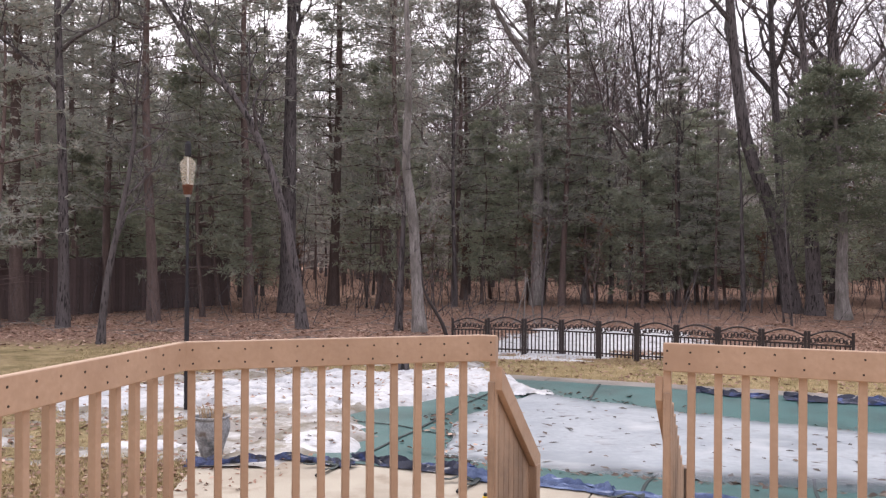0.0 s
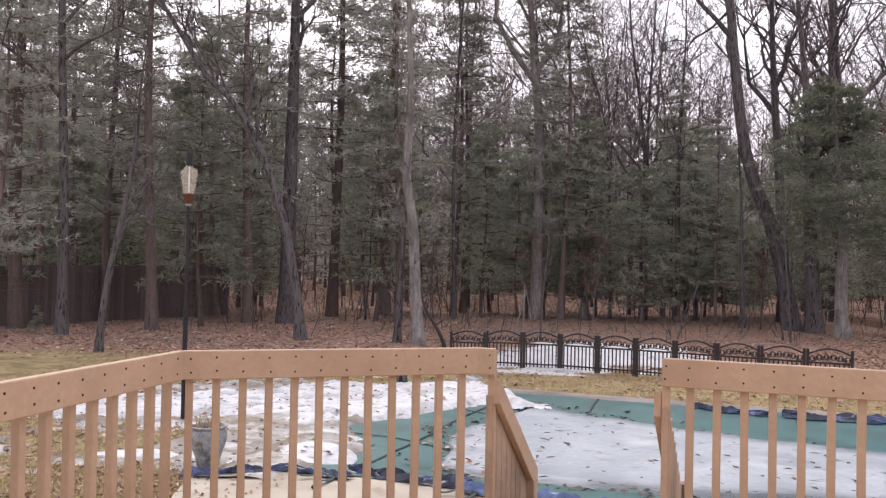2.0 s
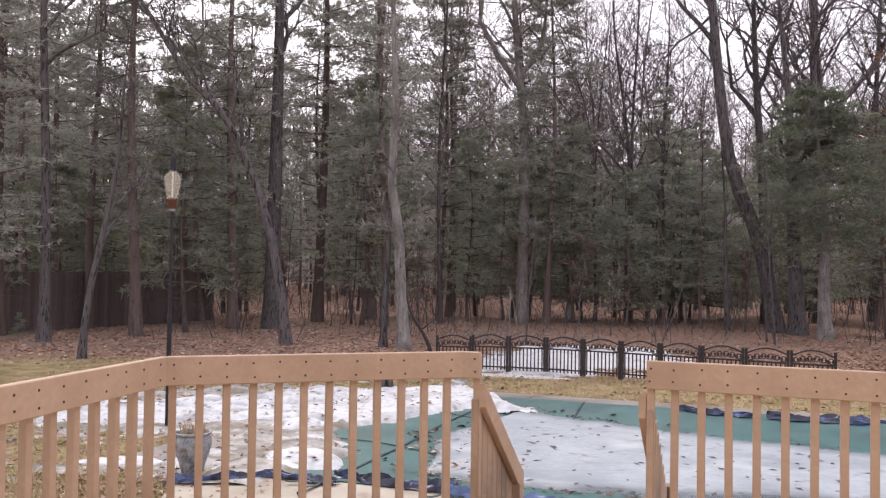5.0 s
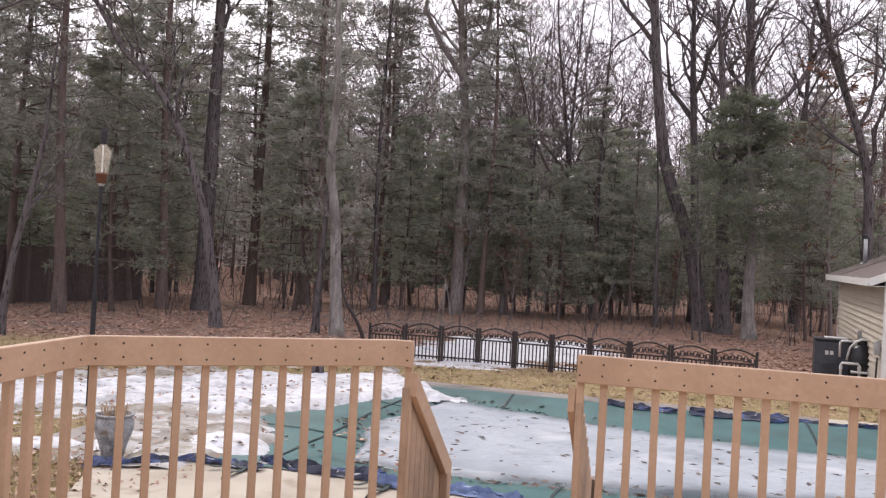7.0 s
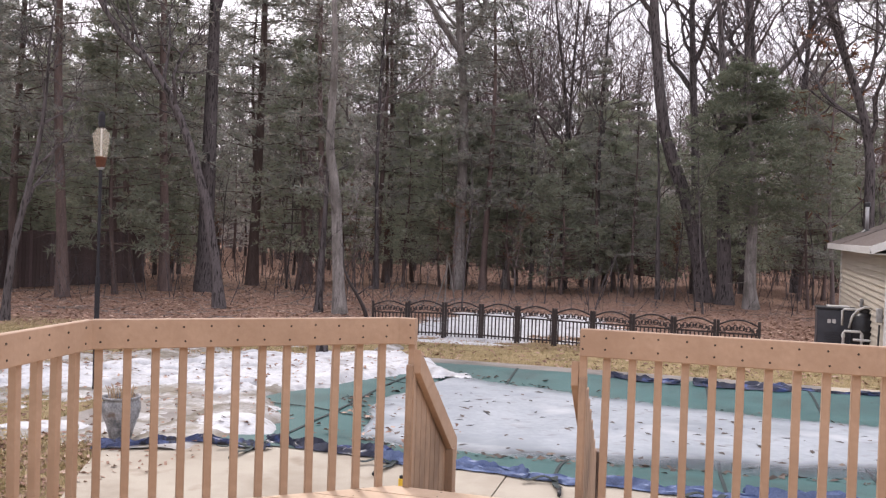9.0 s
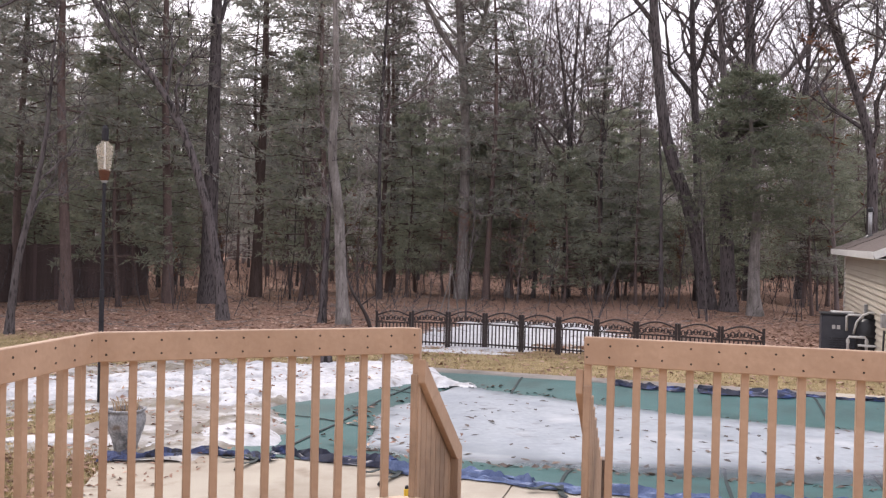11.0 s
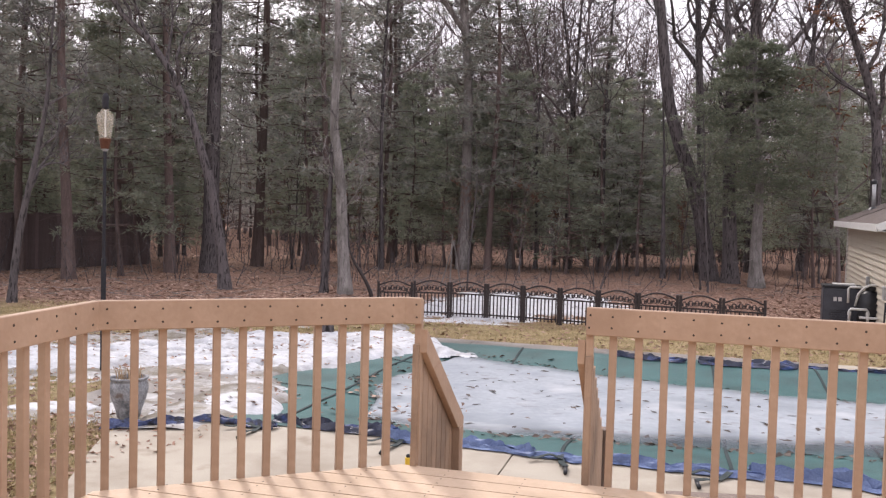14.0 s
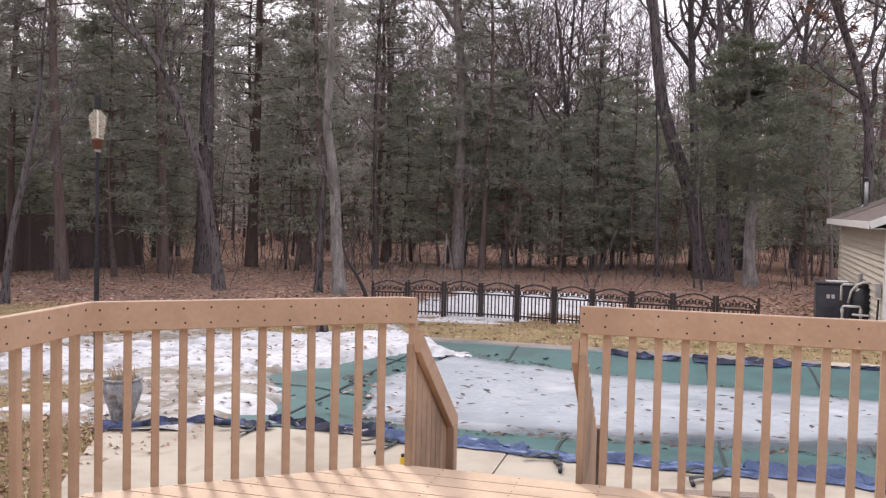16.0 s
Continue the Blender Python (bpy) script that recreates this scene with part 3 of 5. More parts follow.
# ---- tarpaulin along the edges of the pool ----
def tarp(name, u0, u1, vmid, width, seed, material, label, lift=0.07, fine=1.0):
    vs, fs = [], []
    n, m = int(abs(u1 - u0) / 0.04), 14
    for i in range(n + 1):
        u = u0 + (u1 - u0) * i / n
        mid = vmid(u) + 0.13 * fbm(u, seed, 1.3, seed)
        wd = width * (0.85 + 0.6 * fbm(u, 0, 0.9, seed + 3, 2))
        for j in range(m + 1):
            k = j / m - 0.5
            fold = abs(noise.noise((u * 3.4 * fine + k * 4, k * 4.5, seed))) * 2.2 + abs(noise.noise((u * 7 * fine, k * 7 + u * 2, seed + 5))) * 0.6
            z = 0.012 + lift * fold * (1 - (2 * k) ** 4) + 0.05 * max(0, noise.noise((u * 1.2, 0, seed + 9))) * (1 - 4 * k * k)
            vs.append(tuple(uv(u + 0.05 * noise.noise((u * 4, k * 5, seed + 2)), mid + wd * k + 0.05 * noise.noise((u * 5, k * 4, seed + 1)), z)))
    for i in range(n):
        for j in range(m):
            a = i * (m + 1) + j
            fs.append((a, a + 1, a + m + 2, a + m + 1))
    ob = soup(name, vs, fs, material)
    sol = ob.modifiers.new("thickness", 'SOLIDIFY')
    sol.thickness = 0.004
    return tagged(ob, label, "tarpaulin")
tarp("tarpaulin", -5.6, -4.0, lambda u: 8.02 + min(0.0, (u + 4.75) * 0.85), 0.15, 3.0, M_TARP_OLD, "crumpled blue tarpaulin lying along the pool edge", 0.06)
tarp("tarpaulin", -4.15, -2.7, lambda u: 8.14 - 0.10 * (u + 3.4), 0.22, 11.0, M_TARP_DARK, "crumpled black and navy tarpaulin at the pool edge", 0.08, 1.2)
tarp("tarpaulin", -2.8, -1.3, lambda u: 8.04 + 0.02 * u, 0.17, 17.0, M_TARP, "rumpled blue tarpaulin along the pool edge", 0.08)
tarp("tarpaulin", -1.4, 0.75, lambda u: 7.98 - 0.03 * u, 0.17, 19.0, M_TARP, "steel-blue tarpaulin lying smooth along the pool edge", 0.05, 0.7)
tarp("tarpaulin", 0.66, 4.6, lambda u: 8.0 + 0.04 * math.sin(u * 2), 0.21, 23.0, M_TARP, "blue tarpaulin in broad folds along the pool edge", 0.10, 0.7)
tarp("tarpaulin", -1.05, 0.1, lambda u: 14.30 - 0.1 * (u + 1), 0.15, 29.0, M_TARP_DARK, "folded navy tarpaulin on the far pool edge", 0.07, 0.8)
tarp("tarpaulin", 0.3, 1.8, lambda u: 14.22, 0.26, 37.0, M_TARP_DARK, "folded navy tarpaulin on the far pool edge", 0.08, 0.8)
tarp("tarpaulin", 1.9, 5.5, lambda u: 14.40, 0.08, 41.0, M_TARP_DARK, "folded navy tarpaulin on the far pool edge", 0.025)

# ---- deck ----
deck = thing("deck", (0, 0, 0), "tan painted wooden deck with angled front corners", "deck")
DECK_POLY = flat(CORNER_L, CORNER_M, CORNER_R, WING_R, WING_L)[::-1]
def deck_clip(poly):
    pts = DECK_POLY
    for i in range(len(pts)):
        (x1, y1), (x2, y2) = pts[i], pts[(i + 1) % len(pts)]
        a, b = -(y2 - y1), (x2 - x1)
        poly = clip(poly, a, b, a * x1 + b * y1)
        if len(poly) < 3:
            return []
    return poly
V0 = to_uv(CORNER_M.x, CORNER_M.y)[1]
for i in range(44):
    v1, v0 = V0 - i * 0.142, V0 - i * 0.142 - 0.133
    poly = deck_clip(flat(uv(-9, v0), uv(9, v0), uv(9, v1), uv(-9, v1)))
    if poly:
        part("deck_board", prism(poly, DECK - 0.032, DECK), M_DECK, deck)
    if i < 7:
        for u in [-2.8 + 0.41 * k for k in range(13)]:
            for dv in (0.03, 0.105):
                q = uv(u, v0 + dv)
                if len(deck_clip([(q.x - 0.01, q.y), (q.x + 0.01, q.y), (q.x, q.y + 0.01)])) > 2:
                    part("screw", lathe([(0.0045, DECK - 0.004), (0.0045, DECK + 0.0008)], 8, m=Matrix.Translation((q.x, q.y, 0))), M_SCREW, deck)

def run(a, b):
    d = (b - a)
    return d.length, d.normalized(), math.degrees(math.atan2(d.y, d.x))

# rim boards below the edge, and posts down to the patio
for a, b in ((WING_L, CORNER_L), (CORNER_L, CORNER_M), (CORNER_M, CORNER_R), (CORNER_R, WING_R)):
    ln, d, an = run(a, b)
    inn = Vector((d.y, -d.x, 0)) * 0.06
    c = (a + b) / 2 + inn
    part("rim_board", box(ln - 0.1, 0.04, 0.24, pose(c.x, c.y, DECK - 0.032 - 0.12, 0, 0, an)), M_STAIR, deck)
for p in (CORNER_L, CORNER_M, CORNER_R, WING_L, WING_R):
    q = p * 0.94
    part("post", box(0.09, 0.09, DECK - 0.03, pose(q.x, q.y, (DECK - 0.03) / 2)), M_STAIR, deck)

BAL = box(0.038, 0.038, 1.0, bevel=0.003)
BAL_ME = bpy.data.meshes.new("baluster"); BAL.to_mesh(BAL_ME); BAL.free(); BAL_ME.materials.append(M_RAIL)
SCR = lathe([(0.0055, -0.003), (0.0055, 0.002)], 8)
SCR_ME = bpy.data.meshes.new("screw"); SCR.to_mesh(SCR_ME); SCR.free(); SCR_ME.materials.append(M_SCREW)

def railing(name, a, b, spots, label, board=(0.0, 0.0)):
    """A length of rail from a to b: one board on edge, inside of square balusters at the given distances from a."""
    rail = thing(name, (0, 0, 0), label, "railing", "deck railings")
    ln, d, an = run(a, b)
    inn = Vector((d.y, -d.x, 0))
    rnd = random.Random(name + str(ln))
    c = (a - d * board[0] + b + d * board[1]) / 2 + inn * 0.0195
    brd = part("rail_board", box(ln + board[0] + board[1], 0.038, 0.14, pose(c.x, c.y, RAIL - 0.07, 0, 0, an), 0.004), M_RAIL, rail)
    for s in spots:
        p = a + d * s - inn * 0.019
        o = new("baluster", BAL_ME)
        o.parent = rail
        lo = DECK - 0.2
        o.matrix_world = pose(p.x, p.y, (lo + RAIL - 0.012) / 2, rnd.uniform(-0.2, 0.2), rnd.uniform(-0.3, 0.3), an) @ Matrix.Diagonal((1, 1, RAIL - 0.012 - lo, 1))
        for dz in (0.038 + rnd.uniform(-0.006, 0.006), 0.104 + rnd.uniform(-0.006, 0.006)):
            q = a + d * (s + rnd.uniform(-0.006, 0.006)) + inn * 0.0385
            sc = new("screw", SCR_ME)
            sc.parent = brd
            sc.matrix_world = pose(q.x, q.y, RAIL - dz, 0, 0, an) @ pose(0, 0, 0, 90)
    return rail

ln_l = run(CORNER_L, CORNER_M)[0]
railing("deck_railing", CORNER_L, CORNER_M, [0.053 + 0.1280 * i for i in range(12)], "tan painted wooden deck railing with square balusters")
railing("deck_railing", WING_L, CORNER_L, [5.53 - 0.139 * i for i in range(26)], "tan painted wooden deck railing down the deck's side")
railing("deck_railing", CORNER_M + U * 0.005, CORNER_M + U * 0.10, [0.07], "short end piece of tan deck railing at the stairs")
railing("deck_railing", CORNER_M + U * 0.97, CORNER_R, [0.018] + [0.004 + 0.128 * i for i in range(1, 19)], "tan painted wooden deck railing with square balusters")
railing("deck_railing", CORNER_R, WING_R, [0.1 + 0.13 * i for i in range(34)], "tan painted wooden deck railing down the deck's side")

# ---- stairs from the gap in the railing ----
stairs = thing("stairs", (0, 0, 0), "short flight of wooden steps from deck to patio", "stairs")
S0, S1 = 0.088, 0.968          # along u from the middle corner
for i in range(4):
    z = DECK - 0.182 * (i + 1)
    for k in range(2):
        c = CORNER_M + U * ((S0 + S1) / 2) + V * (0.05 + 0.25 * i + 0.065 + 0.128 * k)
        part("tread_board", box(S1 - S0 - 0.01, 0.122, 0.036, pose(c.x, c.y, z - 0.018, 0, 0, ANG), 0.003), M_STAIR, stairs)
    c = CORNER_M + U * ((S0 + S1) / 2) + V * (0.04 + 0.25 * i)
    part("riser", box(S1 - S0 - 0.02, 0.02, 0.145, pose(c.x, c.y, z + 0.075, 0, 0, ANG)), M_STAIR, stairs)
SL = 0.772
def stair_rail(side, label):
    r = thing("stair_railing", (0, 0, 0), label, "railing", "stair railings")
    sgn = -1 if side == 0 else 1
    base = CORNER_M + U * (S0 if side == 0 else S1)
    an = ANG + 90
    # sloped board on the stair side; balusters outside of it
    for nm, off, w, z_of in (("handrail_board", 0.0, 0.115, 1.652),):
        c0 = base - U * sgn * 0.021
        L = 0.85
        bmx = bmesh.new()
        pts = [(0.0, z_of), (L, z_of - SL * L), (L, z_of - SL * L - w - 0.03), (0.0, z_of - w - 0.012)]
        lo = [bmx.verts.new((c0 + V * p[0] - U * 0.019) + Vector((0, 0, p[1]))) for p in pts]
        hi = [bmx.verts.new((c0 + V * p[0] + U * 0.019) + Vector((0, 0, p[1]))) for p in pts]
        bmx.faces.new(lo); bmx.faces.new(hi[::-1])
        for i in range(4):
            bmx.faces.new((lo[i], hi[i], hi[(i + 1) % 4], lo[(i + 1) % 4]))
        bmesh.ops.recalc_face_normals(bmx, faces=bmx.faces)
        bmesh.ops.bevel(bmx, geom=list(bmx.edges), offset=0.003, segments=1, affect='EDGES')
        part(nm, bmx, M_RAIL, r)
    for i in range(8):
        s = 0.03 + 0.099 * i
        top = 1.652 - SL * s - 0.06
        bot = max(0.02, DECK - SL * s - 0.35)
        p = base + V * s + U * sgn * 0.0185
        part("baluster", box(0.036, 0.09, top - bot, pose(p.x, p.y, (top + bot) / 2, 0, 0, ANG), 0.003), M_STAIR, r)
    st = bmesh.new()
    pts = [(0.0, DECK - 0.04), (1.08, 0.06), (1.08, 0.0), (0.8, 0.0), (0.0, DECK - 0.34)]
    c0 = base - U * sgn * 0.02
    lo = [st.verts.new((c0 + V * p[0] - U * 0.018) + Vector((0, 0, p[1]))) for p in pts]
    hi = [st.verts.new((c0 + V * p[0] + U * 0.018) + Vector((0, 0, p[1]))) for p in pts]
    st.faces.new(lo); st.faces.new(hi[::-1])
    for i in range(5):
        st.faces.new((lo[i], hi[i], hi[(i + 1) % 5], lo[(i + 1) % 5]))
    bmesh.ops.recalc_face_normals(st, faces=st.faces)
    part("stringer", st, M_STAIR, r)
    p = base + V * (0.86 if side else 0.77) + U * (0.04 if side else 0.005)
    part("newel_post", box(0.085, 0.085, 1.0 if side else 0.95, pose(p.x, p.y, (1.0 if side else 0.95) / 2, 0, 0, ANG), 0.004), M_GREYWOOD if side else M_STAIR, r, "weathered grey post" if side else "")
    return r
stair_rail(0, "tan wooden stair railing with close-set balusters")
stair_rail(1, "tan wooden stair railing ending in a weathered post")

# ---- the house's own wall, behind the deck ----
hw = thing("wall_house", (0, 0, 0), "plain cream house wall behind the deck", "wall", kind="structure")
part("wall_panel", box(15.0, 0.16, 3.3, pose(0.4, -1.45, 1.65)), M_SIDING, hw)

# ---- low black panel fence ----
def iron_panel(width, rnd):
    """Parts of one panel, its left post at the origin, running along +x."""
    p = thing("fence_panel", (0, 0, 0), "low black metal garden fence panel with scrolled arched top", "fence panel", "garden fence panels")
    H = 0.72
    for x in (0.032, width - 0.032):
        part("post", box(0.056, 0.05, H, pose(x, 0, H / 2), 0.004), M_IRON, p)
        part("post_cap", box(0.05, 0.05, 0.014, pose(x, 0, H + 0.007), 0.003), M_IRON, p)
    w0, w1 = 0.045, width - 0.045
    for z in (0.10, 0.50):
        part("rail", box(w1 - w0, 0.018, 0.03, pose((w0 + w1) / 2, 0, z)), M_IRON, p)
    arc = [(w0 + (w1 - w0) * k / 14, 0, 0.645 + 0.10 * math.sin(math.pi * k / 14)) for k in range(15)]
    pipe_part("arch", arc, 0.017, M_IRON, p, 6)
    n = 9
    for i in range(n):
        x = w0 + (w1 - w0) * (i + 0.5) / n
        part("picket", box(0.026, 0.016, 0.47, pose(x, 0, 0.275)), M_IRON, p)
    vs, fs = [], []
    for i in range(6):
        cx = w0 + (w1 - w0) * (i + 0.5) / 6
        top = 0.60 + 0.095 * math.sin(math.pi * (i + 0.5) / 6)
        cz, rr = (0.51 + top) / 2, min(0.045, (top - 0.51) / 2)
        loop = [(cx + rr * math.cos(t) * (1.2 if i % 2 else 0.9), 0, cz + rr * math.sin(t)) for t in steps(0, 2 * math.pi, 12)]
        tube(vs, fs, loop, [0.010] * 13, 4)
        for s in (-1, 1):
            leaf = [(cx + s * (0.02 + 0.035 * t), 0, cz + 0.02 * math.sin(6 * t + i) * s) for t in steps(0, 1, 5)]
            tube(vs, fs, leaf, [0.006, 0.015, 0.019, 0.016, 0.009, 0.003], 5)
            curl = [(cx + s * 0.06 + 0.022 * math.cos(t) * s, 0, cz - 0.02 + 0.022 * math.sin(t)) for t in steps(0, 5, 8)]
            tube(vs, fs, curl, [0.009] * 9, 4)
    soup("scrollwork", vs, fs, M_IRON, p)
    return p

FENCE = [(0.20, 19.28)]
for an in (-14, -13, -16, -25, -28, -30, -30, -29, -29, -28):
    x, y = FENCE[-1]
    FENCE.append((x + 0.832 * math.cos(radians(an)), y + 0.832 * math.sin(radians(an))))
PANEL = None
for (x1, y1), (x2, y2) in zip(FENCE, FENCE[1:]):
    m = pose(x1, y1, -0.02, 0, 0, math.degrees(math.atan2(y2 - y1, x2 - x1))) @ Matrix.Diagonal((1, 1, 1.05, 1))
    if PANEL is None:
        PANEL = iron_panel(0.832, random.Random(1))
        PANEL.matrix_world = m
    else:
        copy_thing(PANEL, m)

# ---- shed with its pool machinery ----
def build_shed():
    C = Vector((13.78, 23.45, 0))
    an = math.degrees(math.atan2(0.907, 0.42))
    s = thing("shed", tuple(C), "cream vinyl-sided shed with a grey shingle roof", "shed", rz=an)
    s.matrix_world = pose(C.x, C.y, 0, 0, -0.6, an)      # the shed has settled a little
    # local x: along the long wall, away from the house; local y: to the left, out of the wall
    L, W, H = 8.5, 4.6, 2.42
    front = part("wall", box(L, 0.1, H, pose(-L / 2, -0.07, H / 2)), M_SIDING, s)
    part("wall", box(L, 0.1, H, pose(-L / 2, -W + 0.05, H / 2)), M_SIDING, s)
    pitch = 0.42
    for x in (-0.05, -L + 0.05):
        g = bmesh.new()
        pts = [(-0.13, 0), (-W + 0.1, 0), (-W + 0.1, H), (-W / 2, H + pitch * (W / 2 - 0.1)), (-0.13, H)]
        lo = [g.verts.new((x - 0.05, a, b)) for a, b in pts]
        hi = [g.verts.new((x + 0.05, a, b)) for a, b in pts]
        g.faces.new(lo); g.faces.new(hi[::-1])
        for i in range(5):
            g.faces.new((lo[i], hi[i], hi[(i + 1) % 5], lo[(i + 1) % 5]))
        bmesh.ops.recalc_face_normals(g, faces=g.faces)
        part("gable_wall", g, M_SIDING, s)
    rows = 18
    pit = H / rows
    for i in range(rows):
        b = bmesh.new()
        z = i * pit
        prof = [(-0.02, z), (0.034, z), (0.032, z + 0.014), (-0.010, z + pit + 0.004), (-0.02, z + pit + 0.004)]
        lo = [b.verts.new((-L + 0.06, a, c)) for a, c in prof]
        hi = [b.verts.new((-0.06, a, c)) for a, c in prof]
        b.faces.new(lo); b.faces.new(hi[::-1])
        for k in range(5):
            b.faces.new((lo[k], hi[k], hi[(k + 1) % 5], lo[(k + 1) % 5]))
        bmesh.ops.recalc_face_normals(b, faces=b.faces)
        part("siding_board", b, M_SIDING, front)
    for x in (-0.035, -L + 0.035):
        part("corner_trim", box(0.09, 0.08, H, pose(x, 0.0, H / 2), 0.004), M_TRIM, s)
    ov = 0.35
    E = H - pitch * ov
    run_ = W / 2 + ov
    for sg in (1, -1):
        sl = math.hypot(run_, pitch * run_)
        tilt = -math.degrees(math.atan(pitch)) * sg
        cy = -W / 2 + sg * run_ / 2
        cz = E + pitch * run_ / 2 + 0.12
        slope = part("roof", box(L + 0.45, sl, 0.05, pose(-L / 2 + 0.125, cy, cz, tilt, 0, 0)), M_ROOF, s)
        part("fascia", box(L + 0.49, 0.025, 0.15, pose(-L / 2 + 0.125, -W / 2 + sg * (run_ + 0.012), E + 0.075), 0.003), M_TRIM, s)
        part("soffit", box(L + 0.45, ov, 0.012, pose(-L / 2 + 0.125, -W / 2 + sg * (run_ - ov / 2), E + 0.008)), M_TRIM, s)
        for x in (0.36, -L - 0.11):
            part("rake_board", box(0.025, sl, 0.15, pose(x, cy, cz - 0.05, tilt, 0, 0), 0.003), M_TRIM, s)
        if sg == 1:
            tile = bmesh.new()
            box(0.31, 0.21, 0.012, bm=tile)
            tme = bpy.data.meshes.new("shingle"); tile.to_mesh(tme); tile.free(); tme.materials.append(M_ROOF)
            nrow = int(sl / 0.19)
            for r in range(nrow):
                for k in range(10):
                    o = new("shingle", tme)
                    o.parent = slope
                    f = (r + 0.5) / nrow - 0.5
                    o.matrix_local = pose(0.2 - 0.32 * k - 0.16 * (r % 2), cy - f * run_ * -1, cz - f * pitch * run_ + 0.034, tilt - 2.0, 0, 0)
    return s
shed = build_shed()

def shed_at(x, y, z=0.0):
    return shed.matrix_world @ Vector((x, y, z))

v = shed_at(-0.9, -0.5)
vent = thing("roof_vent", (v.x, v.y, 2.78), "galvanised vent pipe with a cap on the shed roof", "vent pipe")
vp_ = part("pipe", lathe([(0.05, 0.0), (0.05, 0.72)], 14), M_GALV, vent, smooth=True)
part("cap", lathe([(0.055, 0.68), (0.075, 0.70), (0.075, 0.78), (0.05, 0.81)], 14), M_BLACK, vp_, "dark rain cap")
part("flashing", lathe([(0.16, -0.03), (0.08, 0.05)], 14), M_BLACK, vent)

heater = thing("pool_heater", (10.76, 18.5, -0.03), "dark blue-grey metal pool heater on the lawn by the shed", "pool heater", rz=-25)
hb_ = part("body", box(0.8, 0.62, 0.88, pose(0, 0, 0.48), 0.02), M_HEATER, heater)
part("base", box(0.86, 0.68, 0.06, pose(0, 0, 0.03), 0.01), M_CONC, heater)
part("top_panel", box(0.84, 0.66, 0.05, pose(0, 0, 0.945), 0.012), M_BLACK, heater)
part("vent_hood", box(0.46, 0.4, 0.03, pose(0.05, 0.05, 0.985), 0.008), M_PVC, heater, "pale vent hood")
part("control_label", box(0.07, 0.004, 0.09, pose(-0.15, -0.313, 0.66)), M_PVC, hb_, "pale sticker")
part("control_label", box(0.07, 0.004, 0.09, pose(-0.05, -0.313, 0.66)), M_PVC, hb_, "pale sticker")
for i in range(6):
    part("louvre", box(0.5, 0.012, 0.012, pose(0, -0.314, 0.16 + 0.05 * i), 0.002), M_BLACK, hb_)

filt = thing("pool_filter", (11.02, 17.8, -0.03), "black plastic pool filter tank by the shed wall", "pool filter")
tk_ = part("tank", lathe([(0.16, 0.0), (0.24, 0.06), (0.26, 0.2), (0.26, 0.62), (0.23, 0.78), (0.14, 0.88), (0.09, 0.90)], 22), M_BLACK, filt, smooth=True)
part("valve_head", lathe([(0.10, 0.89), (0.11, 0.98), (0.07, 1.01)], 16), M_BLACK, filt)
part("clamp_band", lathe([(0.266, 0.48), (0.272, 0.50), (0.272, 0.53), (0.266, 0.55)], 22), M_BLACK, tk_)
part("gauge", lathe([(0.035, 0.0), (0.035, 0.03)], 12, m=pose(0.0, -0.05, 1.02, 90)), M_GALV, filt)
part("handle", box(0.22, 0.03, 0.03, pose(0, 0, 1.02, 0, 0, 30), 0.006), M_BLACK, filt)

pipes = thing("pool_pipes", (10.80, 17.65, 0.07), "white plastic pool pipes in front of heater and filter", "pipes", rz=-22)
for pts in ([(-0.3, -0.05, 0), (-0.3, -0.05, 0.36), (-0.28, -0.05, 0.40), (0.04, -0.05, 0.40), (0.07, -0.05, 0.36), (0.07, -0.05, 0.0)],
            [(-0.1, -0.05, 0.22), (0.5, -0.1, 0.22), (0.52, -0.1, 0.18), (0.52, -0.1, 0.0)],
            [(-0.28, 0.3, 0.5), (-0.28, 0.3, 0.82), (-0.24, 0.3, 0.86), (0.05, 0.25, 0.86)],
            [(-0.15, 0.2, 0.45), (-0.1, 0.15, 0.72), (0.0, 0.12, 0.86), (0.14, 0.12, 0.93), (0.28, 0.1, 0.92)]):
    pipe_part("pipe", pts, 0.027, M_PVC, pipes, 10)
for x, z in ((-0.3, 0.30), (0.07, 0.30), (0.07, 0.22), (-0.3, 0.1), (0.52, 0.2)):
    part("coupling", lathe([(0.038, -0.04), (0.038, 0.04)], 12, m=pose(x, -0.05 if x < 0.5 else -0.1, z)), M_PVC, pipes)
ebox = thing("electric_box", tuple(shed_at(-8.1, 0.03, 0.85)), "grey electric switch box on the shed wall", "switch box", rz=math.degrees(math.atan2(0.907, 0.42)))
part("case", box(0.2, 0.1, 0.28, pose(0, 0.05, 0.19), 0.01), M_GALV, ebox)
pipe_part("conduit", [(0, 0.04, 0.0), (0.0, 0.05, -0.4), (0.1, 0.1, -0.78)], 0.02, M_BLACK, ebox)
outlet = thing("wall_outlet", tuple(shed_at(-5.2, 0.03, 0.98)), "small grey outlet box on the shed wall", "outlet", rz=math.degrees(math.atan2(0.907, 0.42)))
part("case", box(0.13, 0.07, 0.2, pose(0, 0.035, 0.1), 0.008), M_GALV, outlet)
pipe_part("conduit", [(0, 0.03, 0.0), (0, 0.03, -0.7)], 0.012, M_GALV, outlet)

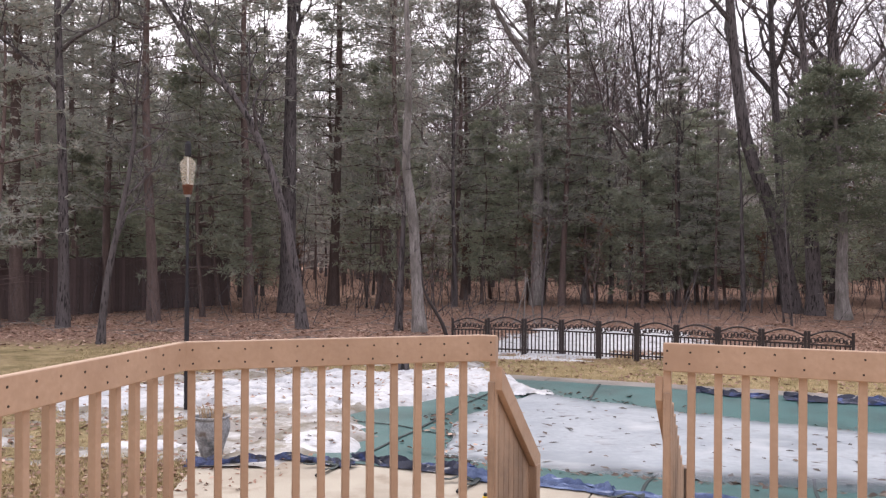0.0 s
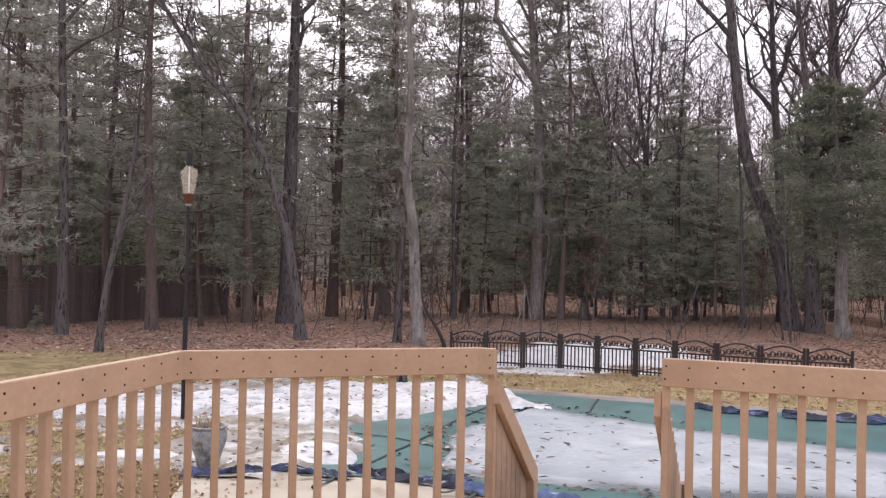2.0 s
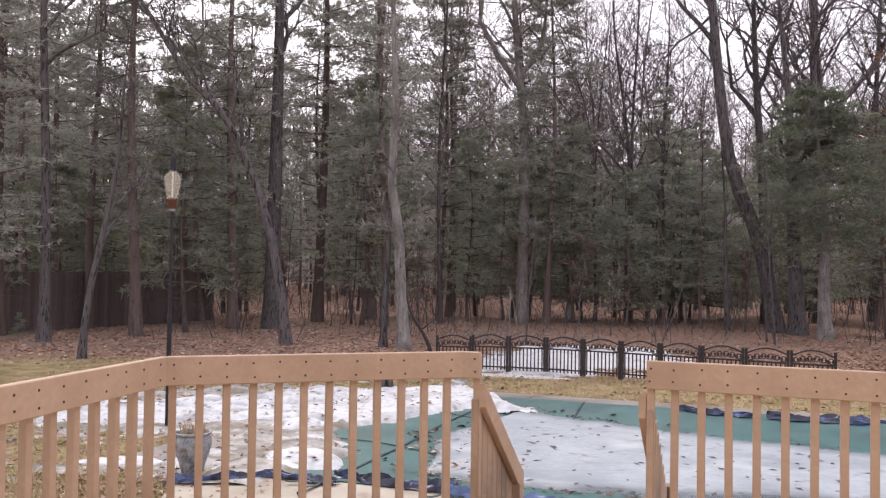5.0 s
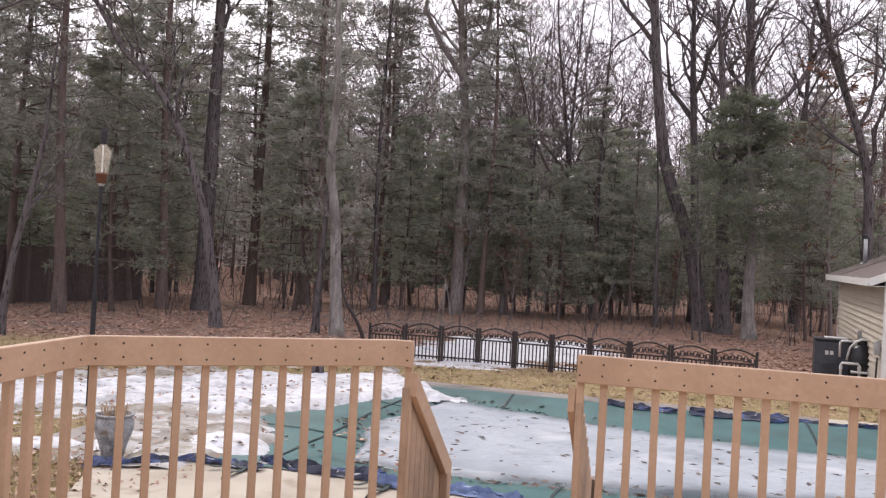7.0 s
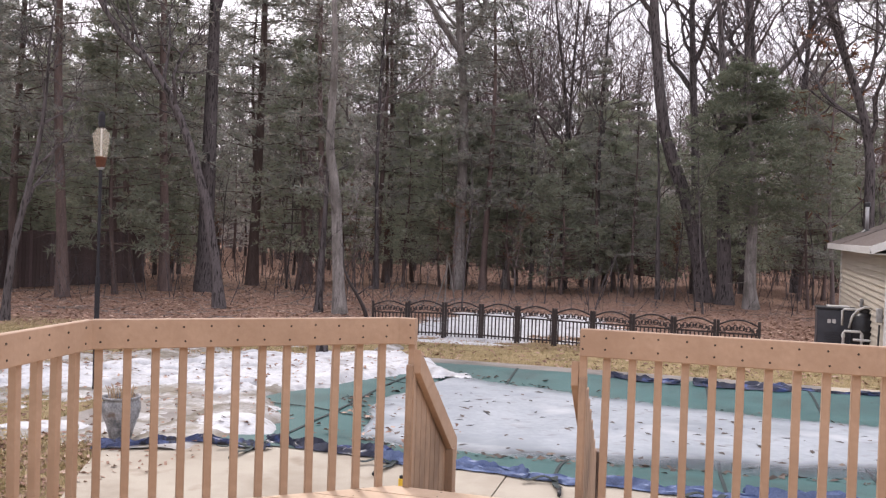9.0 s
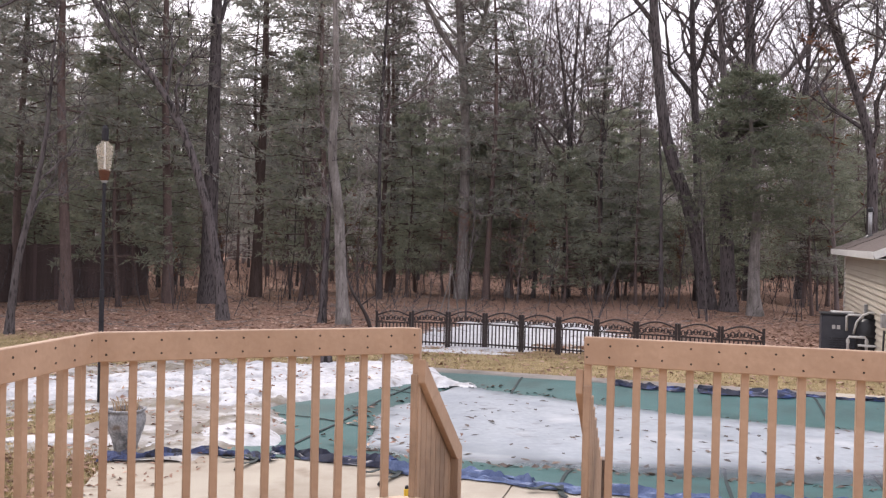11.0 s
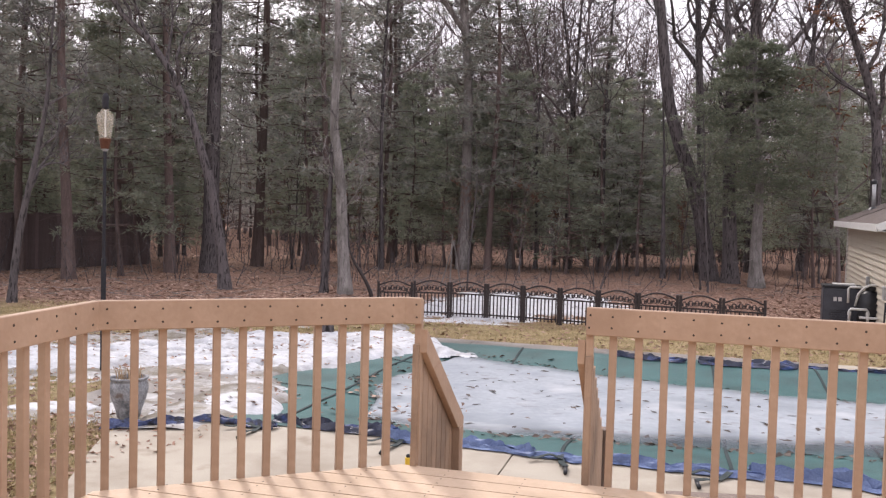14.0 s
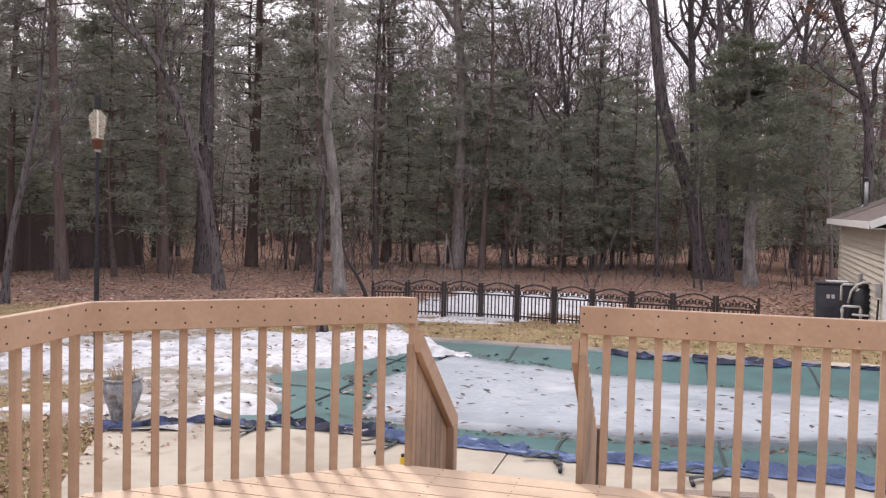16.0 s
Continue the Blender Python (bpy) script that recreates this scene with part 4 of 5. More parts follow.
# ---- feeder pole, pot, stump and small things ----
pole = thing("bird_feeder", (-3.61, 11.95, 0.0), "tall black pole with a clear seed feeder, nearly empty", "bird feeder")
part("pole", lathe([(0.034, -0.05), (0.034, 1.55), (0.022, 1.56), (0.022, 3.06)], 12), M_POLE, pole, smooth=False)
part("upper_pole", lathe([(0.028, 3.58), (0.045, 3.60), (0.045, 3.76), (0.02, 3.80)], 12), M_POLE, pole, "dark top cap")
tb_ = part("tube", lathe([(0.0765, 3.18), (0.113, 3.47), (0.112, 3.50), (0.06, 3.56), (0.05, 3.58)], 18), M_FEEDER, pole, "yellowed clear plastic tube", smooth=True)
part("seed", lathe([(0.052, 3.045), (0.060, 3.075), (0.076, 3.18), (0.03, 3.20)], 18), M_SEED, tb_, "brown seed in the bottom")
part("inner_rod", lathe([(0.018, 3.06), (0.012, 3.3), (0.012, 3.57)], 8), M_PVC, tb_)
part("base_cup", lathe([(0.025, 3.01), (0.045, 3.03), (0.05, 3.045)], 16), M_GALV, pole)

pot = thing("flower_pot", (-2.53, 9.30, 0.0), "grey glazed flower pot with dead dry stalks", "flower pot")
part("vessel", lathe([(0.10, 0.0), (0.118, 0.015), (0.135, 0.10), (0.178, 0.22), (0.20, 0.31), (0.20, 0.37), (0.183, 0.405), (0.18, 0.42), (0.20, 0.43), (0.205, 0.45), (0.19, 0.455), (0.172, 0.44), (0.168, 0.38)], 26), M_POT, pot, smooth=True)
part("soil", lathe([(0.165, 0.38), (0.166, 0.41), (0.10, 0.42)], 20), M_SOIL, pot)
for i in range(26):
    rnd = random.Random(i)
    a, r = rnd.uniform(0, 6.3), rnd.uniform(0.0, 0.15)
    h = rnd.uniform(0.06, 0.14) if i else 0.24
    vs, fs = [], []
    x, y = r * math.cos(a), r * math.sin(a)
    tube(vs, fs, [(x, y, 0.42), (x * 1.1, y * 1.1, 0.42 + h * 0.6), (x * 1.25 + rnd.uniform(-0.03, 0.03), y * 1.25, 0.43 + h)], [0.006, 0.005, 0.003], 5)
    soup("stalk", vs, fs, M_DRY, pot)

stump = thing("tree_stump", (-0.75, 15.55, 0.02), "small dark weathered stump at the snow's edge", "stump")
part("body", lathe([(0.2, 0.0), (0.15, 0.08), (0.13, 0.3), (0.14, 0.42), (0.10, 0.44)], 11), M_BARK, stump)
vs, fs = [], []
tube(vs, fs, [(-0.05, 0, 0.3), (-0.2, 0.02, 0.45), (-0.3, 0.0, 0.55)], [0.05, 0.035, 0.015], 6)
soup("branch_stub", vs, fs, M_BARK, stump)

peg = thing("marker_stake", (0.39, 7.55, 0.0), "short yellow plastic stake on the patio", "stake")
part("stem", lathe([(0.026, 0.0), (0.026, 0.085), (0.022, 0.09)], 12), M_YELLOW, peg)
part("tip", lathe([(0.018, 0.09), (0.018, 0.11), (0.010, 0.118)], 12), M_BLACK, peg)
plank = thing("weathered_plank", (2.92, 6.62, 0.0), "grey weathered plank lying on the patio", "plank", rz=-9)
part("board", box(0.9, 0.14, 0.045, pose(0, 0, 0.024), 0.005), M_GREYWOOD, plank)

# ---- dark stockade fence at the wood's edge ----
sf = thing("stockade_fence", (0, 0, 0), "dark weathered board fence at the edge of the woods", "fence")
bmb = box(0.132, 0.02, 1.0, bevel=0.003)
BME = bpy.data.meshes.new("board"); bmb.to_mesh(BME); bmb.free(); BME.materials.append(M_STOCKADE)
A, B = Vector((-19.6, 20.6, 0)), Vector((-8.75, 35.1, 0))
ln, d, an = run(A, B)
rnd = random.Random(5)
for i in range(int(ln / 0.137)):
    s = i * 0.137
    p = A + d * s
    top = 1.82 + 0.22 * s / ln + rnd.uniform(-0.02, 0.02)
    o = new("board", BME)
    o.parent = sf
    o.matrix_world = pose(p.x, p.y, (top - 0.15) / 2, 0, 0, an) @ Matrix.Diagonal((1, 1, top + 0.15, 1))

# ---- trees ----
def branchy(rnd, height, r0, lean, levels=4, first=0.35, limbs=12, spread=0.9, crook=0.25, twist=None, thick=0.6, forks=0):
    """Bare broadleaf: lists for the trunk and for the limbs. lean: sideways drift of the trunk at its top, x and y."""
    tv, tf, lv, lf = [], [], [], []
    n = 16
    pts, rad = [], []
    ph = rnd.uniform(0, 6)
    for i in range(n + 1):
        k = i / n
        if twist:
            lx = twist(k)
        else:
            lx = lean[0] * k ** 1.3
        pts.append(Vector((lx + crook * math.sin(k * 7 + ph) * k * 0.6, lean[1] * k + crook * math.cos(k * 5 + ph) * k * 0.5, height * k)))
        rad.append(r0 * (1 - 0.82 * k) * (1 + 0.35 * math.exp(-k * 60)))
    tube(tv, tf, pts, rad, 9)
    def grow(p, d, ln, r, lev):
        m = (5, 4, 2, 1)[lev - 1]
        q, qs, rs = p.copy(), [p.copy()], [r]
        dd = d.copy()
        for i in range(m):
            dd = (dd + Vector((rnd.gauss(0, 0.27), rnd.gauss(0, 0.27), rnd.gauss(0.09, 0.18)))).normalized()
            q = q + dd * (ln / m)
            qs.append(q.copy())
            rs.append(r * (1 - 0.75 * (i + 1) / m))
        tube(lv, lf, qs, rs, 5 if lev == 1 else 3)
        if lev < levels:
            for _ in range((5, 5, 2)[lev - 1]):
                k = rnd.uniform(0.25, 1.0) * (m - 0.01)
                i = int(k)
                o = qs[i].lerp(qs[i + 1], k - i)
                side = Vector((rnd.gauss(0, 1), rnd.gauss(0, 1), rnd.gauss(0.25, 0.7))).normalized()
                grow(o, (dd * 0.75 + side * 0.8).normalized(), ln * rnd.uniform(0.38, 0.62), max(r * 0.45, 0.010), lev + 1)
    for i in range(limbs):
        k = first + (0.98 - first) * (i + rnd.random()) / limbs
        j = min(int(k * n), n - 1)
        o = pts[j].lerp(pts[j + 1], k * n - j)
        a = rnd.uniform(0, 2 * math.pi)
        up = rnd.uniform(0.5, 1.8)
        dv = Vector((math.cos(a), math.sin(a), up)).normalized()
        big = i < forks
        if big:
            dv = Vector((math.cos(a) * 0.6, math.sin(a) * 0.6, 1.1)).normalized()
        grow(o, dv, height * (1 - k * 0.55) * rnd.uniform(0.2, 0.36) * spread * (1.6 if big else 1.0), rad[j] * (0.8 if big else thick), 1)
    return tv, tf, lv, lf

def tuft(vs, fs, p, d, size, rnd, blades=6):
    for _ in range(blades):
        s = Vector((rnd.gauss(0, 1), rnd.gauss(0, 1), rnd.gauss(0.1, 0.55)))
        e = (d * 0.8 + s.normalized()).normalized() * size * rnd.uniform(0.6, 1.2)
        w = e.cross(Vector((rnd.gauss(0, 1), rnd.gauss(0, 1), rnd.gauss(0, 1)))).normalized() * size * 0.10
        b = len(vs)
        m = p + e * 0.15
        vs.extend([tuple(m + w), tuple(p + e), tuple(m - w)])
        fs.append((b, b + 1, b + 2))

def conifer(rnd, height, r0, first, reach, whorls, per, tufts, size, lean=0.0, dead=10):
    tv, tf, cv, cf = [], [], [], []
    n = 12
    ph = rnd.uniform(0, 6)
    pts = [Vector((lean * (i / n) + 0.12 * math.sin(i * 0.6 + ph), 0.1 * math.cos(i * 0.5 + ph), height * i / n)) for i in range(n + 1)]
    rad = [r0 * (1 - 0.9 * i / n) * (1 + 0.4 * math.exp(-i * 3)) for i in range(n + 1)]
    tube(tv, tf, pts, rad, 8)
    def on(k):
        j = min(int(k * n), n - 1)
        return pts[j].lerp(pts[j + 1], k * n - j)
    for _ in range(dead):
        k = rnd.uniform(0.1, max(first, 0.15))
        a = rnd.uniform(0, 6.3)
        o, ln = on(k), rnd.uniform(0.5, 1.6)
        dv = Vector((math.cos(a), math.sin(a), rnd.uniform(-0.2, 0.2)))
        tube(tv, tf, [o, o + dv * ln * 0.5, o + dv * ln + Vector((0, 0, rnd.uniform(-0.3, 0.1)))], [0.015, 0.010, 0.004], 3)
    for w in range(whorls):
        k = first + (0.99 - first) * (w + rnd.uniform(0, 0.6)) / whorls
        o = on(k)
        shape = (1 - (k - first) / (1.02 - first)) ** 0.7
        if k < first + 0.12:
            shape *= 0.8
        for _ in range(per):
            a = rnd.uniform(0, 6.3)
            ln = reach * shape * rnd.uniform(0.55, 1.15) + 0.25
            d0 = Vector((math.cos(a), math.sin(a), rnd.uniform(-0.15, 0.3)))
            q = [o, o + d0 * ln * 0.5, o + d0 * ln + Vector((0, 0, rnd.uniform(-0.25, 0.12) * ln))]
            tube(tv, tf, q, [0.035 * (1 - k) + 0.012, 0.016, 0.005], 3)
            side = Vector((-d0.y, d0.x, 0)).normalized()
            for _ in range(tufts):
                t = rnd.uniform(0.25, 1.0)
                p = q[0].lerp(q[1], t * 2) if t < 0.5 else q[1].lerp(q[2], t * 2 - 1)
                off = rnd.gauss(0, 1) * ln * 0.22 * (1.2 - 0.5 * t)
                p = p + side * off + Vector((0, 0, rnd.gauss(0, 0.07)))
                tuft(cv, cf, p, (d0 * 0.6 + side * (1 if off > 0 else -1) * 0.5).normalized(), size, rnd, 6)
    return tv, tf, cv, cf

def tree_thing(name, label, group, trunk, limbs, m_trunk, m_limbs, limb_name):
    t = thing(name, (0, 0, 0), label, "tree", group)
    soup("trunk", trunk[0], trunk[1], m_trunk, t, smooth=True)
    soup(limb_name, limbs[0], limbs[1], m_limbs, t)
    return t

def plant(proto, x, y, rz, s=1.0, used=set()):
    """Moves the first one to its place, then copies it."""
    m = pose(x, y, -0.06, 0, 0, rz)
    if proto.name not in used:
        used.add(proto.name)
        proto.matrix_world = m @ Matrix.Diagonal((s, s, s, 1))
        return proto
    c = copy_thing(proto, m)
    c.scale = (s, s, s)
    return c

# trees that stand out one by one at the wood's edge: x, y, height, radius, lean
R = random.Random(11)
def single(name, label, x, y, h, r, lean, bark, limbs=12, first=0.35, levels=4, twist=None, spread=0.9, crook=0.25, thick=0.6, forks=0):
    a, b, c, d = branchy(R, h, r, lean, levels, first, limbs, spread, crook, twist, thick, forks)
    t = tree_thing(name, label, "trees at the wood's edge", (a, b), (c, d), bark, bark, "crown")
    t.matrix_world = pose(x, y, -0.06)
    return t
def bend(h, *knots):
    """The sideways drift of a trunk of that height, from a few (height, drift) pairs."""
    def at_(k):
        z = k * h
        for (a, p), (b, q) in zip(knots, knots[1:]):
            if z <= b:
                return p + (q - p) * (z - a) / (b - a)
        return knots[-1][1]
    return at_
single("pale_tree", "tall tree with pale grey furrowed bark at the wood's edge", -0.66, 24.3, 12.5, 0.185, (0, 0.4), M_BARK_PALE, 17, 0.16, 3, bend(12.5, (0, 0), (1.8, -0.12), (3.4, -0.2), (4.9, -0.45), (5.8, -0.40), (6.9, -0.36), (12.5, -0.6)), 0.55, 0.04, 0.16)
single("slim_tree", "slim grey-brown stem leaning against the pale tree", -1.28, 24.5, 5.6, 0.12, (0.1, -0.1), M_BARK, 7, 0.25, 3, bend(5.6, (0, 0), (2.9, 0.12), (5.6, 0.19)), 0.6, 0.02, 0.2)
single("leaning_tree", "dark lichened tree leaning sideways at the wood's edge", -4.12, 24.9, 12.5, 0.165, (0, 0.4), M_BARK, 12, 0.4, 4, bend(12.5, (0, 0), (1.2, -0.12), (3.3, -0.52), (5.2, -1.14), (5.8, -1.46), (6.8, -1.95), (7.7, -3.0), (12.5, -6.0)), 0.8, 0.05)
single("oak_tree", "big dark oak with a bent leaning trunk", 13.32, 32.2, 22, 0.31, (0, 0.5), M_BARK, 12, 0.45, 4, bend(22, (0, 0), (2, -0.31), (3.8, -0.72), (5.3, -1.35), (6.4, -1.74), (7.5, -1.94), (9, -2.13), (10.7, -2.3), (22, -3.2)), 1.0, 0.06, forks=1)
single("oak_tree", "big dark oak trunk beside the leaning one", 13.75, 31.3, 13, 0.31, (-0.6, 0.3), M_BARK, 9, 0.42)
single("oak_tree", "dark forked oak behind the leaning one", 14.7, 36.5, 19, 0.26, (-0.9, 0.3), M_BARK, 11, 0.44, forks=2)
single("oak_tree", "dark forked oak rising behind the broad pine", 17.2, 37.0, 20, 0.27, (-0.4, 0.3), M_BARK, 11, 0.36, forks=2)
ta, tb, tc_, td = conifer(R, 8.8, 0.24, 0.38, 3.7, 15, 7, 44, 0.22, -0.5, 8)
t = tree_thing("white_pine", "broad dark green pine on a grey trunk near the shed", "trees at the wood's edge", (ta, tb), (tc_, td), M_BARK_PALE, M_NEEDLE_DEEP, "crown")
t.matrix_world = pose(14.1, 29.6, -0.06)
single("tall_tree", "tall straight grey tree rising through the pines", 4.0, 36.2, 22, 0.27, (0, 0.4), M_BARK_PALE, 13, 0.42, 4, bend(22, (0, 0), (4, 0.06), (6.5, 0.1), (9, -0.03), (11.3, -0.27), (22, -1)), crook=0.05, forks=2)
single("dark_tree", "dark thick trunk among the pines", -5.75, 31.4, 22, 0.31, (0.1, 0.3), M_BARK, 12, 0.45, crook=0.1)
single("forked_tree", "thin pale bare tree leaning among the pines", 6.2, 37.5, 12, 0.11, (4.2, 0.4), M_BARK_PALE, 8, 0.4)
single("edge_tree", "bare crooked tree behind the shed", 17.4, 28.0, 17, 0.22, (0, 0.2), M_BARK, 13, 0.3, 4, bend(17, (0, 0), (5.7, -0.03), (6.9, -0.27), (8.8, -0.98), (9.9, -1.45), (17, -4)), 1.0, 0.05)
single("edge_tree", "thin leaning tree before the stockade fence", -8.3, 20.6, 7.5, 0.10, (1.1, 0.2), M_BARK, 8, 0.3)
single("edge_tree", "dark tree before the stockade fence", -11.1, 24.8, 18, 0.17, (-0.4, 0.2), M_BARK, 12, 0.35)
single("edge_tree", "dark trunk standing in the leaf litter", 9.28, 38.9, 17, 0.13, (0.3, 0.2), M_BARK, 12, 0.35)
single("edge_tree", "slim dark trunk standing in the leaf litter", 9.8, 35.4, 14, 0.12, (0.2, 0.2), M_BARK, 10, 0.35)
single("edge_tree", "dark forked trunk beyond the shed", 20.4, 38.6, 18, 0.22, (0.5, 0.2), M_BARK, 13, 0.3, forks=2)
single("dead_tree", "slim dead tree with a few broken limbs", 11.6, 32.7, 7.4, 0.11, (-0.2, 0.1), M_BARK, 6, 0.5, 2, None, 0.8, 0.08, 0.35)
single("dead_sapling", "black leaning dead sapling at the low fence's end", 0.15, 19.45, 2.1, 0.06, (-0.8, 0.1), M_IRON, 4, 0.4, levels=1)

# kinds that repeat through the wood
BARE = []
for i, (h, r) in enumerate(((19, 0.12), (22, 0.16), (17, 0.09), (20, 0.11), (15, 0.08))):
    a, b, c, d = branchy(R, h, r, (R.uniform(-1.8, 1.8), R.uniform(-1, 1)), 4, 0.28, 14, 1.2, 1.1, forks=3)
    BARE.append(tree_thing("bare_tree", "leafless grey-brown woodland tree", "bare woodland trees", (a, b), (c, d), M_BARK, M_TWIG, "crown"))
PINE = []
for i, (h, r, f, reach) in enumerate(((20, 0.18, 0.24, 3.0), (17, 0.14, 0.20, 2.7), (22, 0.21, 0.34, 3.3))):
    a, b, c, d = conifer(R, h, r, f, reach, 21, 4, 25, 0.27, R.uniform(-0.4, 0.4), 8)
    PINE.append(tree_thing("pine_tree", "tall dark green pine with a bare lower trunk", "pine trees", (a, b), (c, d), M_BARK_RED, M_NEEDLE, "crown"))
YOUNG = []
for i, (h, r, f, reach) in enumerate(((9, 0.08, 0.15, 2.3), (6.5, 0.06, 0.11, 1.9), (12, 0.10, 0.20, 2.7))):
    a, b, c, d = conifer(R, h, r, f, reach, 17, 4, 21, 0.25, R.uniform(-0.3, 0.3), 10)
    YOUNG.append(tree_thing("young_pine", "young dark green pine in the undergrowth", "young pines", (a, b), (c, d), M_BARK_RED, M_NEEDLE_DARK if i < 2 else M_NEEDLE, "crown"))
SAPLING = []
for i in range(3):
    a, b, c, d = branchy(R, 3.6 + i, 0.035, (R.uniform(-0.6, 0.6), 0.2), 2, 0.25, 9, 1.2, 0.3)
    SAPLING.append(tree_thing("sapling", "thin bare sapling among the leaf litter", "saplings", (a, b), (c, d), M_BARK, M_BARK, "crown"))
SHRUB = []
for i in range(2):
    a, b, c, d = branchy(R, 2.6 + i, 0.03, (0.3, 0.2), 2, 0.2, 10, 1.3, 0.3)
    lv, lf = [], []
    for k in range(260):
        p = Vector(c[R.randrange(len(c))])
        tuft(lv, lf, p, Vector((0, 0, -0.3)), 0.14, R, 2)
    t = tree_thing("beech_sapling", "young beech holding rusty dead leaves", "beech saplings", (a, b), (c, d), M_TWIG, M_TWIG, "crown")
    soup("foliage", lv, lf, M_RUST, t)
    SHRUB.append(t)

P = random.Random(77)
taken = [(-0.7, 24.3), (-1.3, 24.9), (-4.2, 24.9), (13.3, 32.2), (13.7, 31.3), (14.1, 29.6), (4.0, 36.2), (-5.75, 31.4), (14.7, 36.5), (17.2, 37.0)]
def free(x, y, gap):
    if any(math.hypot(x - a, y - b) < gap for a, b in taken):
        return False
    u, v_ = to_uv(x, y)
    if math.hypot(x - 12.5, y - 19) < 6.5 or (x > 9 and y < 25):
        return False
    taken.append((x, y))
    return True
def scatter(protos, count, y0, y1, gap, smin, smax, odds=None, power=1.0):
    n = tries = 0
    while n < count and tries < count * 40:
        tries += 1
        y = y0 + (y1 - y0) * P.random() ** power
        x = P.uniform(-0.60 * y - 3, 0.72 * y + 3)
        if (odds is None or P.random() < odds(x, y)) and free(x, y, gap):
            plant(P.choice(protos), x, y, P.uniform(0, 360), P.uniform(smin, smax))
            n += 1
# named pines whose trunks show
for x, y, k, s in ((1.0, 40.0, 0, 0.9), (-2.4, 37.5, 2, 1.0), (-4.5, 35.5, 2, 1.05), (5.15, 35.9, 1, 1.05), (10.85, 33.6, 1, 0.5), (9.7, 35.1, 1, 0.6), (-9.5, 27.5, 0, 1.0), (-13.5, 27, 2, 1.0), (-12, 30.5, 1, 1.1), (-7.2, 31, 0, 1.0), (-1.8, 33, 1, 1.1), (0.6, 37, 1, 1.0)):
    taken.append((x, y))
    plant(PINE[k], x, y, P.uniform(0, 360), s)
for x, y, k, s in ((16.4, 30.2, 2, 0.62), (15.0, 34.0, 0, 0.9), (8.0, 34.0, 1, 1.0), (1.8, 37.0, 0, 0.9), (-2.6, 33.5, 0, 1.1), (-12.8, 24.5, 2, 1.0), (-8.3, 29.0, 0, 1.1), (-15.0, 27.0, 0, 1.2), (6.5, 40, 1, 1.1), (12.2, 37, 1, 1.2), (4.6, 38.5, 0, 0.95), (7.3, 41, 0, 1.05), (9.2, 42, 2, 0.8), (10.2, 37.5, 0, 0.9), (11.6, 39.0, 0, 1.0), (18.2, 34.0, 0, 1.0), (19.5, 36.5, 0, 1.05), (-12.2, 25.6, 1, 0.13), (-11.6, 25.9, 1, 0.10)):
    taken.append((x, y))
    plant(YOUNG[k], x, y, P.uniform(0, 360), s)
def piny(x, y):
    k = x / y
    return 1.0 if k < -0.05 else 0.15
def barey(x, y):
    k = x / y
    return 0.7 if k < -0.1 else 1.0
scatter(PINE, 30, 35, 74, 1.8, 0.75, 1.1, piny)
scatter(YOUNG, 30, 33, 62, 1.3, 0.9, 1.35, lambda x, y: float(x < -0.05 * y), 1.2)
scatter(YOUNG[:2], 34, 34, 62, 1.3, 0.75, 1.1, lambda x, y: float(x > -0.05 * y), 1.3)
scatter(BARE, 66, 35, 76, 1.1, 0.75, 1.1, barey)
scatter(BARE[:2], 3, 38, 62, 1.0, 1.05, 1.3, lambda x, y: float(0.1 * y < x < 0.47 * y))
scatter(BARE, 10, 45, 76, 1.0, 0.85, 1.1, lambda x, y: float(0.08 * y < x < 0.34 * y))
scatter(SAPLING, 26, 25, 50, 0.6, 0.7, 1.3)
plant(SHRUB[1], 17.9, 31.0, 40, 2.9)
scatter(SHRUB, 34, 30, 55, 0.8, 0.8, 1.4)
for q in (*BARE, *PINE, *YOUNG, *SAPLING, *SHRUB):
    q.empty_display_size = 0.1

